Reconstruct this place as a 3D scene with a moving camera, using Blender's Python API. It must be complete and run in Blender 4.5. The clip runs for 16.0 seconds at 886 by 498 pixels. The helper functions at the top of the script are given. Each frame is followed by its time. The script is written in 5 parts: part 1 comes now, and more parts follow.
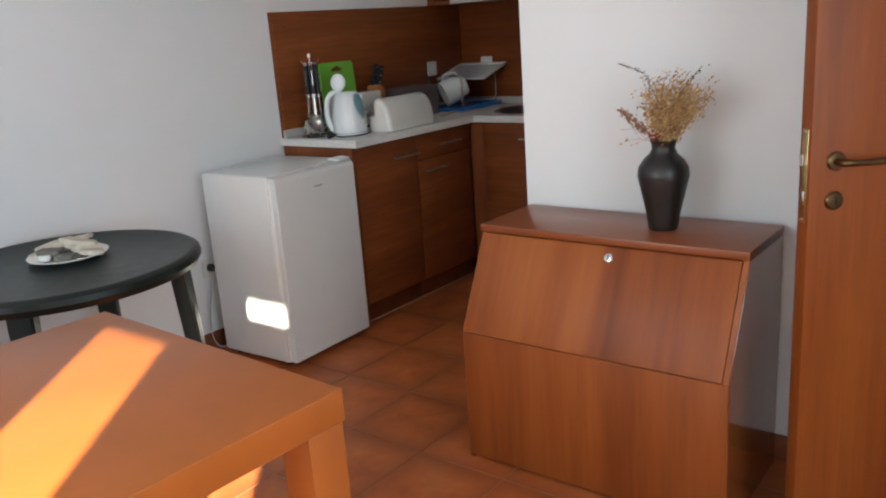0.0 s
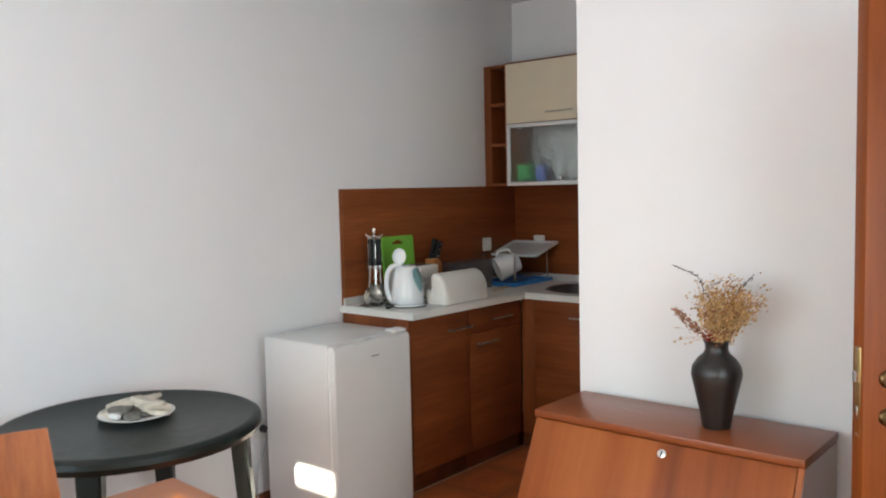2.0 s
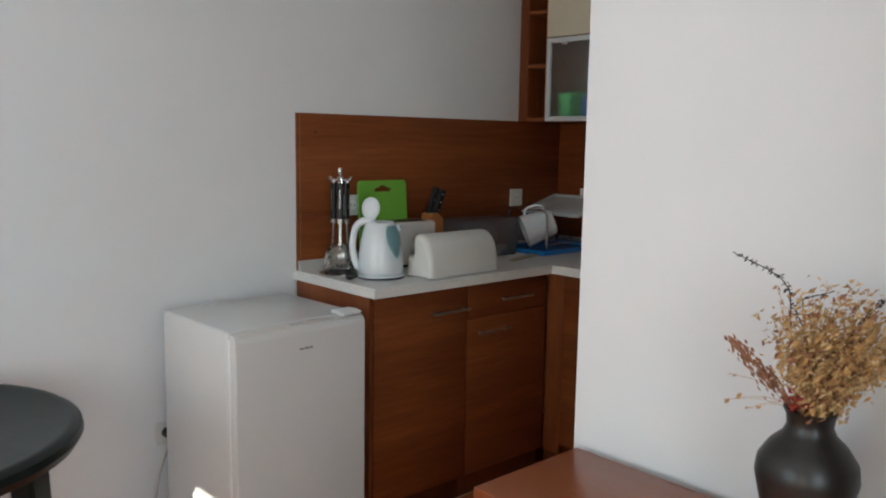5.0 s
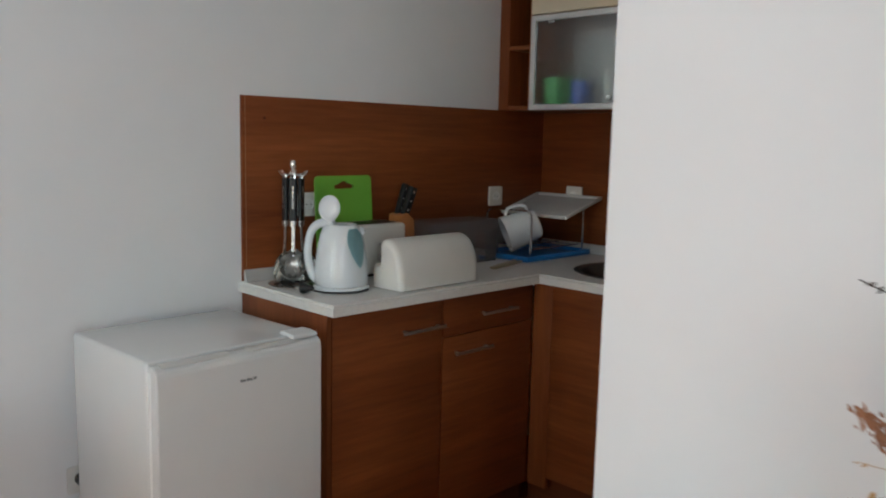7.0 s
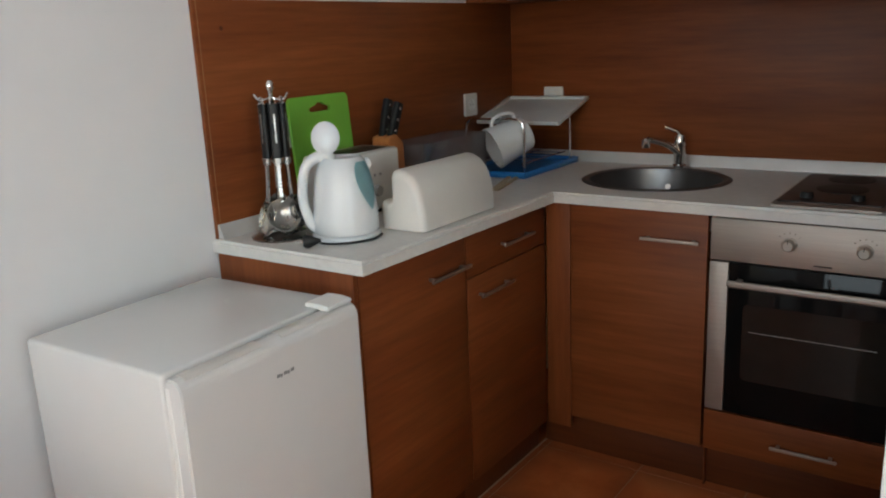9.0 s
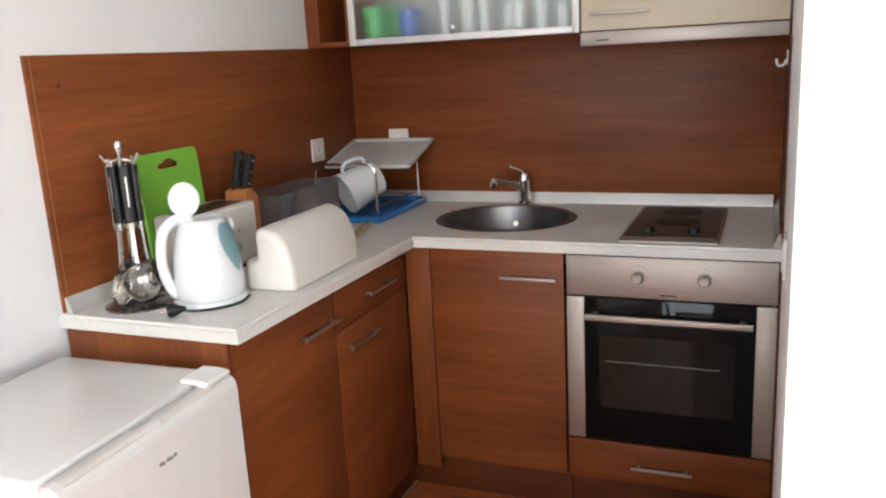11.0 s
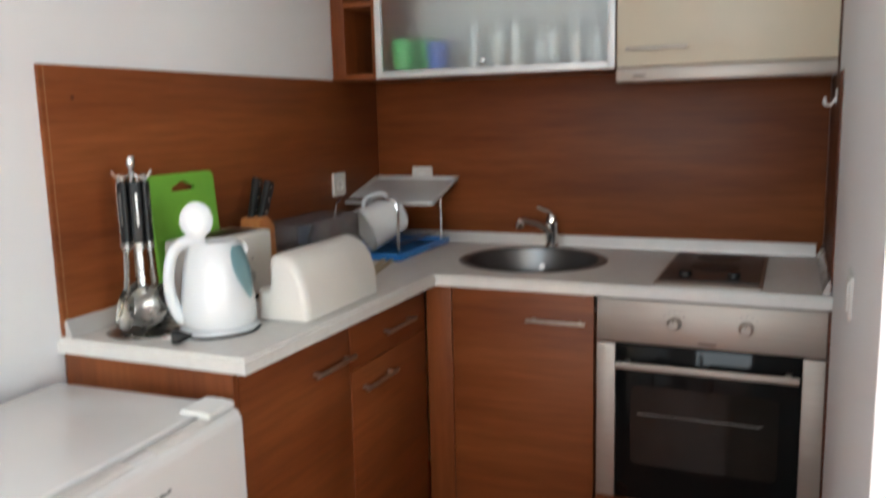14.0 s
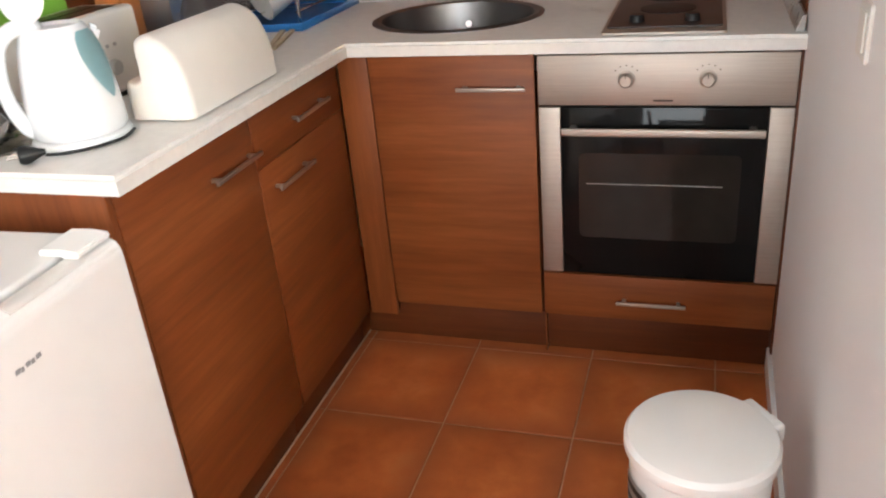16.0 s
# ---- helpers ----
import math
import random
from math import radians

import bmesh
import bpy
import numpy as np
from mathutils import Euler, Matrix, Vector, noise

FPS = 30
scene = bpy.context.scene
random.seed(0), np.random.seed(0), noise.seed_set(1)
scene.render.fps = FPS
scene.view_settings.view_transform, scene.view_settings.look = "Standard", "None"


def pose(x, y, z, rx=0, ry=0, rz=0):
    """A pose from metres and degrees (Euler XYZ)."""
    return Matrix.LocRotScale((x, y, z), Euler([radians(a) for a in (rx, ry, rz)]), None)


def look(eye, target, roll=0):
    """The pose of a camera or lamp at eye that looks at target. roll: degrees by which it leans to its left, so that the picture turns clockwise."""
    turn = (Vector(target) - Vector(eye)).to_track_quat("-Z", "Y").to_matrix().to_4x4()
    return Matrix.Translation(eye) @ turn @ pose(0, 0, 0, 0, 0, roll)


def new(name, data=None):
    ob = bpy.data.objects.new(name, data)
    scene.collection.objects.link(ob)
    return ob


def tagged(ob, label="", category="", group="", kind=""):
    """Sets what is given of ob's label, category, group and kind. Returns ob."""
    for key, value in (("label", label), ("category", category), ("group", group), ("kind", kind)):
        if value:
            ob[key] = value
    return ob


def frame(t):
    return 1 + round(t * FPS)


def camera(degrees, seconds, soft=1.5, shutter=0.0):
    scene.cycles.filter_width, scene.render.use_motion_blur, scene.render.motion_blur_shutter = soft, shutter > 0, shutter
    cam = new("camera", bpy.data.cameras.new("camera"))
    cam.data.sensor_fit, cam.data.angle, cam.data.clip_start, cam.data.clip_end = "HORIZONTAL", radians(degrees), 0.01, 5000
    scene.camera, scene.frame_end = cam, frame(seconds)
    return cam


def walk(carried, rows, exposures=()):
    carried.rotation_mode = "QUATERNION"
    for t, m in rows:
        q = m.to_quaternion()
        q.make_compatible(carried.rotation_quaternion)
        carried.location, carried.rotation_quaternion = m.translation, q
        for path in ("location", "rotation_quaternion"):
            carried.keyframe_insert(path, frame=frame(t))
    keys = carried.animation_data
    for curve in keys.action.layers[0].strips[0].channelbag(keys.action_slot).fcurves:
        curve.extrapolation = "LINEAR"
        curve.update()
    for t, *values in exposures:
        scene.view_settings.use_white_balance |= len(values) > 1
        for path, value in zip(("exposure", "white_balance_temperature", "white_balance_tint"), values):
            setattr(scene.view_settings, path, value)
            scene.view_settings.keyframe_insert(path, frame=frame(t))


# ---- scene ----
cam = camera(57.1, 16.0, soft=2.0, shutter=0.5)
PATH = [
    (0, (3.213, -4.409, 1.433), (2.017, -2.895, 0.907), -4.2),
    (0.5, (3.212, -4.529, 1.444), (2.06, -2.969, 0.956), -2.4),
    (1, (3.258, -4.635, 1.472), (2.072, -3.101, 0.982), -2.2),
    (1.5, (3.258, -4.633, 1.512), (2.014, -3.125, 1.093), -1.2),
    (2, (3.232, -4.532, 1.547), (1.934, -3.017, 1.401), -1.3),
    (2.5, (3.183, -4.384, 1.511), (1.893, -2.864, 1.34), -2.5),
    (3, (3.157, -4.138, 1.499), (1.824, -2.653, 1.357), -0.5),
    (3.5, (3.056, -3.898, 1.487), (1.678, -2.471, 1.233), -0.4),
    (6, (2.618, -3.137, 1.458), (1.14, -1.815, 1.2), 1.2),
    (6.5, (2.545, -3.09, 1.448), (1.134, -1.704, 1.146), 2.2),
    (7, (2.404, -3.04, 1.434), (1.001, -1.64, 1.164), 1.3),
    (7.5, (2.226, -3.017, 1.473), (0.853, -1.614, 1.091), 1.9),
    (8, (2.031, -3.036, 1.45), (0.879, -1.454, 1.038), -3.0),
    (8.5, (1.853, -2.994, 1.43), (0.692, -1.441, 0.941), -2.6),
    (11, (1.618, -3.034, 1.51), (0.877, -1.235, 1.048), -3.1),
    (11.5, (1.607, -3.028, 1.529), (0.889, -1.175, 1.304), -1.6),
    (12, (1.597, -3.016, 1.515), (0.955, -1.122, 1.516), -1.4),
    (12.5, (1.588, -3.024, 1.572), (0.946, -1.134, 1.704), -0.4),
    (13, (1.576, -3.032, 1.542), (0.911, -1.15, 1.66), -0.1),
    (13.5, (1.568, -2.971, 1.467), (0.841, -1.108, 1.424), -0.9),
    (14, (1.548, -2.937, 1.424), (0.766, -1.125, 1.102), -1.4),
    (14.5, (1.54, -2.85, 1.386), (0.655, -1.162, 0.779), -3.0),
    (15, (1.488, -2.743, 1.351), (0.618, -1.152, 0.508), -3.2),
    (15.5, (1.479, -2.688, 1.352), (0.78, -1.026, 0.487), -3.9),
    (16, (1.435, -2.645, 1.373), (0.851, -0.946, 0.496), -5.4),
]
EXPOSURES = [
    (0, 2.75, 6180, 6),
    (0.5, 2.96, 6180, 6),
    (1.5, 3.06, 6280, 5),
    (2, 3.08, 6330, 5),
    (2.5, 2.95, 6300, 5),
    (3.5, 2.79, 6250, 5),
    (6, 2.58, 6150, 3),
    (6.5, 2.62, 6150, 3),
    (7.5, 2.67, 6280, 3),
    (8, 2.79, 6350, 4),
    (8.5, 2.88, 6350, 4),
    (10.8, 3.91, 6500, 9),
    (11.5, 4.18, 6420, 8),
    (12.5, 4.22, 6380, 7),
    (13, 4.01, 6380, 6),
    (13.5, 3.80, 6380, 7),
    (14, 3.69, 6420, 7),
    (15, 3.97, 6650, 10),
    (16, 4.40, 6850, 11),
]
walk(cam, [(t, look(eye, target, roll)) for t, eye, target, roll in PATH], EXPOSURES)

# ---- light ----
SUN = Vector((0.64, -0.765, 0.43)).normalized()
world = bpy.data.worlds.new("sky")
scene.world = world
world.use_nodes = True
wn = world.node_tree.nodes
sky = wn.new("ShaderNodeTexSky")
sky.sky_type, sky.sun_disc = "NISHITA", False
sky.sun_elevation, sky.sun_rotation = math.asin(SUN.z), math.atan2(SUN.x, SUN.y)
wn["Background"].inputs["Strength"].default_value = 0.10
world.node_tree.links.new(sky.outputs[0], wn["Background"].inputs["Color"])

sun_data = bpy.data.lights.new("sun", "SUN")
sun_data.energy, sun_data.angle, sun_data.color = 5.0, radians(0.5), (1.0, 0.91, 0.74)
sun_lamp = new("sun", sun_data)
sun_lamp.matrix_world = look(SUN * 20, (0, 0, 0))


def window_and_fill_light(x, y, z, target, w, hh, power, color):
    data = bpy.data.lights.new("window_and_fill_light", "AREA")
    data.shape, data.size, data.size_y, data.energy, data.color = "RECTANGLE", w, hh, power, color
    ob = new("window_and_fill_light", data)
    ob.matrix_world = look((x, y, z), target)
    return ob


window_and_fill_light(1.45, -5.36, 1.45, (1.45, 0, 1.45), 1.5, 1.7, 5.0, (0.81, 0.92, 1.0))
# added fill for the left wall; no window is known on this side
window_and_fill_light(4.33, -4.0, 1.5, (0, -4.0, 1.5), 1.5, 1.4, 5.5, (0.83, 0.93, 1.0))

# ---- materials ----


def material(name):
    mt = bpy.data.materials.new(name)
    mt.use_nodes = True
    nt = mt.node_tree
    return mt, nt, nt.nodes["Principled BSDF"]


def link(nt, a, b):
    nt.links.new(a, b)


def tex_noise(nt, vec, scale, detail=4.0, rough=0.55):
    n = nt.nodes.new("ShaderNodeTexNoise")
    n.inputs["Scale"].default_value, n.inputs["Detail"].default_value, n.inputs["Roughness"].default_value = scale, detail, rough
    link(nt, vec, n.inputs["Vector"])
    return n.outputs["Fac"]


def ramp(nt, fac, stops):
    r = nt.nodes.new("ShaderNodeValToRGB")
    e = r.color_ramp.elements
    e[0].position, e[0].color = stops[0][0], (*stops[0][1], 1)
    e[1].position, e[1].color = stops[-1][0], (*stops[-1][1], 1)
    for p, c in stops[1:-1]:
        x = e.new(p)
        x.color = (*c, 1)
    link(nt, fac, r.inputs[0])
    return r.outputs[0]


def math_node(nt, op, a, b):
    n = nt.nodes.new("ShaderNodeMath")
    n.operation = op
    for i, v in enumerate((a, b)):
        if isinstance(v, (int, float)):
            n.inputs[i].default_value = v
        else:
            link(nt, v, n.inputs[i])
    return n.outputs[0]


def mix_color(nt, fac, a, b, blend="MIX"):
    n = nt.nodes.new("ShaderNodeMix")
    n.data_type, n.blend_type = "RGBA", blend
    for i, v in ((0, fac), (6, a), (7, b)):
        if isinstance(v, (int, float)):
            n.inputs[i].default_value = v
        elif isinstance(v, tuple):
            n.inputs[i].default_value = (*v, 1)
        else:
            link(nt, v, n.inputs[i])
    return n.outputs[2]


def coords(nt, stretch=(1, 1, 1), shift=True):
    """Object coordinates, stretched, and shifted at random from object to object."""
    tc = nt.nodes.new("ShaderNodeTexCoord")
    mp = nt.nodes.new("ShaderNodeMapping")
    mp.inputs["Scale"].default_value = stretch
    link(nt, tc.outputs["Object"], mp.inputs["Vector"])
    if shift:
        info = nt.nodes.new("ShaderNodeObjectInfo")
        mul = math_node(nt, "MULTIPLY", info.outputs["Random"], 37.0)
        comb = nt.nodes.new("ShaderNodeCombineXYZ")
        for i in range(3):
            link(nt, mul, comb.inputs[i])
        link(nt, comb.outputs[0], mp.inputs["Location"])
    return mp.outputs[0]


def bump(nt, bsdf, height, strength, distance=0.002):
    b = nt.nodes.new("ShaderNodeBump")
    b.inputs["Strength"].default_value, b.inputs["Distance"].default_value = strength, distance
    link(nt, height, b.inputs["Height"])
    link(nt, b.outputs[0], bsdf.inputs["Normal"])


def wood(name, dark, mid, light, along, rough=0.35, fine=60.0, coat=0.0, pore=0.28, wide=7.0, polish=0.06, share=0.38, relief=0.12, sheen=0.5):
    """Veneer with its grain along the axis given."""
    mt, nt, bs = material(name)
    stretch = [1.0, 1.0, 1.0]
    stretch["xyz".index(along)] = 0.07
    v = coords(nt, tuple(stretch))
    broad = tex_noise(nt, v, wide, 3.0, 0.5)
    grain = tex_noise(nt, v, fine, 6.0, 0.65)
    pores = tex_noise(nt, coords(nt, tuple(0.25 * q if q < 1 else 3.0 for q in stretch)), 90.0, 2.0, 0.5)
    f = math_node(nt, "ADD", math_node(nt, "MULTIPLY", broad, 1.0 - share), math_node(nt, "MULTIPLY", grain, share))
    col = ramp(nt, f, [(0.33, dark), (0.5, mid), (0.68, light)])
    col = mix_color(nt, math_node(nt, "MULTIPLY", ramp(nt, pores, [(0.56, (0, 0, 0)), (0.72, (1, 1, 1))]), pore), col, dark)
    link(nt, col, bs.inputs["Base Color"])
    rg = math_node(nt, "ADD", math_node(nt, "MULTIPLY", grain, 0.16), rough - 0.08)
    link(nt, rg, bs.inputs["Roughness"])
    bs.inputs["Coat Weight"].default_value, bs.inputs["Coat Roughness"].default_value = coat, polish
    bs.inputs["Specular IOR Level"].default_value = sheen
    bump(nt, bs, grain, relief, 0.001)
    return mt


def plain(name, color, rough=0.5, metal=0.0, vary=0.06, scale=9.0, grain=220.0, relief=0.05, coat=0.0, spread=0.12):
    """A surface of one colour with faint blotches and fine relief."""
    mt, nt, bs = material(name)
    v = coords(nt)
    blotch, fine = tex_noise(nt, v, scale, 4.0), tex_noise(nt, v, grain, 3.0)
    lo, hi = tuple(c * (1 - vary) for c in color), tuple(min(1.0, c * (1 + vary)) for c in color)
    link(nt, ramp(nt, blotch, [(0.3, lo), (0.7, hi)]), bs.inputs["Base Color"])
    link(nt, math_node(nt, "ADD", math_node(nt, "MULTIPLY", blotch, spread), rough - spread / 2), bs.inputs["Roughness"])
    bs.inputs["Metallic"].default_value = metal
    bs.inputs["Coat Weight"].default_value, bs.inputs["Coat Roughness"].default_value = coat, 0.08
    bump(nt, bs, fine, relief, 0.0008)
    return mt


def brushed(name, color, along, rough=0.3):
    mt, nt, bs = material(name)
    st = [60.0, 60.0, 60.0]
    st["xyz".index(along)] = 1.0
    lines = tex_noise(nt, coords(nt, tuple(st)), 9.0, 3.0)
    smear = tex_noise(nt, coords(nt), 6.0, 3.0)
    link(nt, ramp(nt, lines, [(0.3, tuple(0.86 * c for c in color)), (0.7, color)]), bs.inputs["Base Color"])
    bs.inputs["Metallic"].default_value = 1.0
    link(nt, math_node(nt, "ADD", math_node(nt, "MULTIPLY", smear, 0.2), rough - 0.1), bs.inputs["Roughness"])
    bump(nt, bs, lines, 0.05, 0.0004)
    return mt


def glass(name, color, rough, ior=1.45):
    mt, nt, bs = material(name)
    bs.inputs["Base Color"].default_value = (*color, 1)
    bs.inputs["Transmission Weight"].default_value, bs.inputs["IOR"].default_value = 1.0, ior
    rg = tex_noise(nt, coords(nt), 30.0, 3.0)
    link(nt, math_node(nt, "ADD", math_node(nt, "MULTIPLY", rg, 0.04), max(rough - 0.02, 0.0)), bs.inputs["Roughness"])
    return mt


def wall_paint(name, color):
    mt, nt, bs = material(name)
    v = coords(nt, shift=False)
    big, small, roller = tex_noise(nt, v, 0.9, 3.0), tex_noise(nt, v, 6.0, 4.0), tex_noise(nt, v, 160.0, 3.0)
    f = math_node(nt, "ADD", math_node(nt, "MULTIPLY", big, 0.6), math_node(nt, "MULTIPLY", small, 0.4))
    link(nt, ramp(nt, f, [(0.3, tuple(0.955 * c for c in color)), (0.7, color)]), bs.inputs["Base Color"])
    bs.inputs["Roughness"].default_value = 0.72
    bump(nt, bs, roller, 0.12, 0.001)
    return mt


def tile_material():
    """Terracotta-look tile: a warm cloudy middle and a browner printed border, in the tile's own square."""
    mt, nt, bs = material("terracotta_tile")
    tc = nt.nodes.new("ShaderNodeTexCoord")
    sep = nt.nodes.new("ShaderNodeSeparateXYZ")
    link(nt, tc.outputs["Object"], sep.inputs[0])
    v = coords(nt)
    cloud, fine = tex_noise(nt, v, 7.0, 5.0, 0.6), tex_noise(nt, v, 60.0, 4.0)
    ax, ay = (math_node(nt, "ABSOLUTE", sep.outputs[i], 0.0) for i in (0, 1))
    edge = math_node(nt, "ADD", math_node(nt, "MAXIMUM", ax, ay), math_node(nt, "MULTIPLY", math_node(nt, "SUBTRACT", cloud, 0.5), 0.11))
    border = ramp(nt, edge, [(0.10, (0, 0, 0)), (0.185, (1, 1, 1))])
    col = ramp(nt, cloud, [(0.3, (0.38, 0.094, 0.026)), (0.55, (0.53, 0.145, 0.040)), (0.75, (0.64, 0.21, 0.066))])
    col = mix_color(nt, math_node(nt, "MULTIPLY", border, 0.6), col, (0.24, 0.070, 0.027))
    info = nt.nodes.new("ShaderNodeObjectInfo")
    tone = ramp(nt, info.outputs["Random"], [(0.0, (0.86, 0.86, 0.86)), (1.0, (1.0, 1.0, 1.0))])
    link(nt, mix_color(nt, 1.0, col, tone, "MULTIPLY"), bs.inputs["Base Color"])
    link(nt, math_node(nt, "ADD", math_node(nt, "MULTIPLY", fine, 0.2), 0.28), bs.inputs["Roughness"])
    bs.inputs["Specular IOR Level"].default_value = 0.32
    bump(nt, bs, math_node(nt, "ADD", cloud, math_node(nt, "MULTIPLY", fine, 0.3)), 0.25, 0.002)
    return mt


KITCHEN_X = wood("kitchen_veneer_x", (0.118, 0.029, 0.0078), (0.190, 0.0515, 0.0135), (0.27, 0.083, 0.0235), "x", 0.46, share=0.40, sheen=0.26)
KITCHEN_Y = wood("kitchen_veneer_y", (0.118, 0.029, 0.0078), (0.190, 0.0515, 0.0135), (0.27, 0.083, 0.0235), "y", 0.46, share=0.40, sheen=0.26)
KITCHEN_Z = wood("kitchen_veneer_z", (0.118, 0.029, 0.0078), (0.190, 0.0515, 0.0135), (0.27, 0.083, 0.0235), "z", 0.46, share=0.40, sheen=0.26)
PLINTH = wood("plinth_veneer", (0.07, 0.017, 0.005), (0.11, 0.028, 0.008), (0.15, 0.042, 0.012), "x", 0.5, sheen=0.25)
BUREAU = wood("bureau_veneer", (0.17, 0.038, 0.008), (0.285, 0.073, 0.0145), (0.395, 0.120, 0.028), "z", 0.42, 40.0, 0.0, 0.15, 6.5, 0.06, 0.22, sheen=0.32)
BUREAU_TOP = wood("bureau_top_veneer", (0.225, 0.057, 0.016), (0.24, 0.062, 0.018), (0.258, 0.068, 0.020), "x", 0.30, 50.0, 0.0, 0.0, 3.0, 0.06, 0.3, 0.03)
BUREAU_SIDE = wood("bureau_side_veneer", (0.155, 0.036, 0.0075), (0.255, 0.067, 0.0135), (0.335, 0.101, 0.023), "z", 0.25, 40.0, 1.0, 0.1, 4.2, 0.07, 0.22, 0.03)
BUREAU_SIDE.node_tree.nodes["Principled BSDF"].inputs["Coat IOR"].default_value = 1.75
TABLE_WOOD = plain("table_veneer", (0.41, 0.114, 0.021), 0.34, 0, 0.07, 5.0, 90.0, 0.04, 0.18, 0.12)
TABLE_WOOD.node_tree.nodes["Principled BSDF"].inputs["Coat Roughness"].default_value = 0.2
TABLE_WOOD.node_tree.nodes["Principled BSDF"].inputs["Specular IOR Level"].default_value = 0.3
DOOR_WOOD = wood("door_veneer", (0.14, 0.032, 0.006), (0.218, 0.054, 0.0100), (0.29, 0.080, 0.015), "z", 0.42, 30.0, wide=5.0, sheen=0.22)
CHAIR_WOOD = wood("chair_veneer", (0.19, 0.048, 0.009), (0.30, 0.085, 0.017), (0.39, 0.125, 0.029), "z", 0.40, 45.0, share=0.55, sheen=0.28)
WALL = wall_paint("white_wall_paint", (0.79, 0.785, 0.78))
CEILING = wall_paint("white_ceiling_paint", (0.82, 0.81, 0.80))
FRIDGE_WHITE = plain("fridge_enamel", (0.69, 0.68, 0.66), 0.24, 0, 0.02, 3.0, 320.0, 0.05, 0.15, 0.03)
GASKET = plain("grey_gasket", (0.42, 0.41, 0.39), 0.6)
GASKET_DARK = plain("dark_grey_print", (0.20, 0.20, 0.20), 0.5)
WORKTOP = plain("white_worktop_laminate", (0.69, 0.67, 0.63), 0.38, 0, 0.05, 45.0, 300.0, 0.08, 0, 0.05)
STEEL = brushed("brushed_steel", (0.50, 0.445, 0.39), "x", 0.56)
SINK_STEEL = brushed("sink_steel", (0.22, 0.22, 0.22), "x", 0.38)
TOOL_STEEL = plain("worn_tool_steel", (0.36, 0.35, 0.33), 0.28, 1.0, 0.15, 30.0)
STEEL_Y = brushed("brushed_steel_y", (0.55, 0.52, 0.48), "y", 0.38)
CHROME = plain("chrome", (0.78, 0.77, 0.75), 0.14, 1.0, 0.02)
ALU = plain("satin_aluminium", (0.70, 0.70, 0.69), 0.5, 0.35, 0.03)
CREAM = plain("cream_cabinet_front", (0.655, 0.57, 0.42), 0.42, 0, 0.03, 5.0)
BLACK_GLASS = plain("black_oven_glass", (0.006, 0.006, 0.006), 0.05, 0, 0.2, 5.0, 200.0, 0.01, 0.0, 0.02)
BLACK_GLASS.node_tree.nodes["Principled BSDF"].inputs["Specular IOR Level"].default_value = 0.16
BLACK = plain("black_plastic", (0.012, 0.012, 0.012), 0.4)
BLACK.node_tree.nodes["Principled BSDF"].inputs["Specular IOR Level"].default_value = 0.3
DARK_GREEN = plain("dark_green_plastic", (0.008, 0.013, 0.011), 0.36, 0, 0.2, 20.0, 260.0, 0.25)
DARK_GREEN.node_tree.nodes["Principled BSDF"].inputs["Specular IOR Level"].default_value = 0.3
BRONZE = plain("dark_bronze", (0.15, 0.09, 0.040), 0.30, 1.0, 0.2)
BRASS = plain("aged_brass", (0.58, 0.42, 0.18), 0.30, 1.0, 0.15)
GROUT = plain("grey_brown_grout", (0.41, 0.23, 0.14), 0.85, 0, 0.2, 30.0)
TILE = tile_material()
PALE_JOINT = plain("pale_sealant", (0.50, 0.36, 0.26), 0.7)
WHITE_PLASTIC = plain("white_plastic", (0.78, 0.77, 0.74), 0.35, 0, 0.02)
CREAM_PLASTIC = plain("cream_plastic", (0.70, 0.675, 0.625), 0.35, 0, 0.03)
SKIRT = plain("brown_tile_skirting", (0.20, 0.062, 0.025), 0.45, 0, 0.2, 12.0)

# ---- building helpers ----


def bevel_box(bm, x0, y0, z0, x1, y1, z1, r=0.0, seg=2):
    m = Matrix.Translation(((x0 + x1) / 2, (y0 + y1) / 2, (z0 + z1) / 2)) @ Matrix.Diagonal((abs(x1 - x0), abs(y1 - y0), abs(z1 - z0), 1))
    vs = bmesh.ops.create_cube(bm, size=1.0, matrix=m)["verts"]
    if r > 0:
        es = list({e for v in vs for e in v.link_edges})
        bmesh.ops.bevel(bm, geom=es, offset=r, segments=seg, affect="EDGES", profile=0.5, clamp_overlap=True)
    return bm


def box(x0, y0, z0, x1, y1, z1, r=0.002, seg=2):
    return bevel_box(bmesh.new(), x0, y0, z0, x1, y1, z1, r, seg)


def lathe(profile, seg=32, bm=None, at=(0, 0, 0), sx=1.0, sy=1.0, arc=None):
    """A turned body from (radius, height) pairs; radius 0 closes an end."""
    bm = bm or bmesh.new()
    rings = []
    for r, z in profile:
        if r <= 1e-6:
            rings.append([bm.verts.new((at[0], at[1], at[2] + z))])
        else:
            rings.append([bm.verts.new((at[0] + sx * r * math.cos(2 * math.pi * i / seg), at[1] + sy * r * math.sin(2 * math.pi * i / seg), at[2] + z)) for i in range(seg)])
    for a, b in zip(rings, rings[1:]):
        for i in range(seg):
            j = (i + 1) % seg
            if len(a) == 1 and len(b) > 1:
                bm.faces.new((a[0], b[j], b[i]))
            elif len(b) == 1 and len(a) > 1:
                bm.faces.new((a[i], a[j], b[0]))
            elif len(a) > 1:
                bm.faces.new((a[i], a[j], b[j], b[i]))
    bmesh.ops.recalc_face_normals(bm, faces=bm.faces)
    return bm


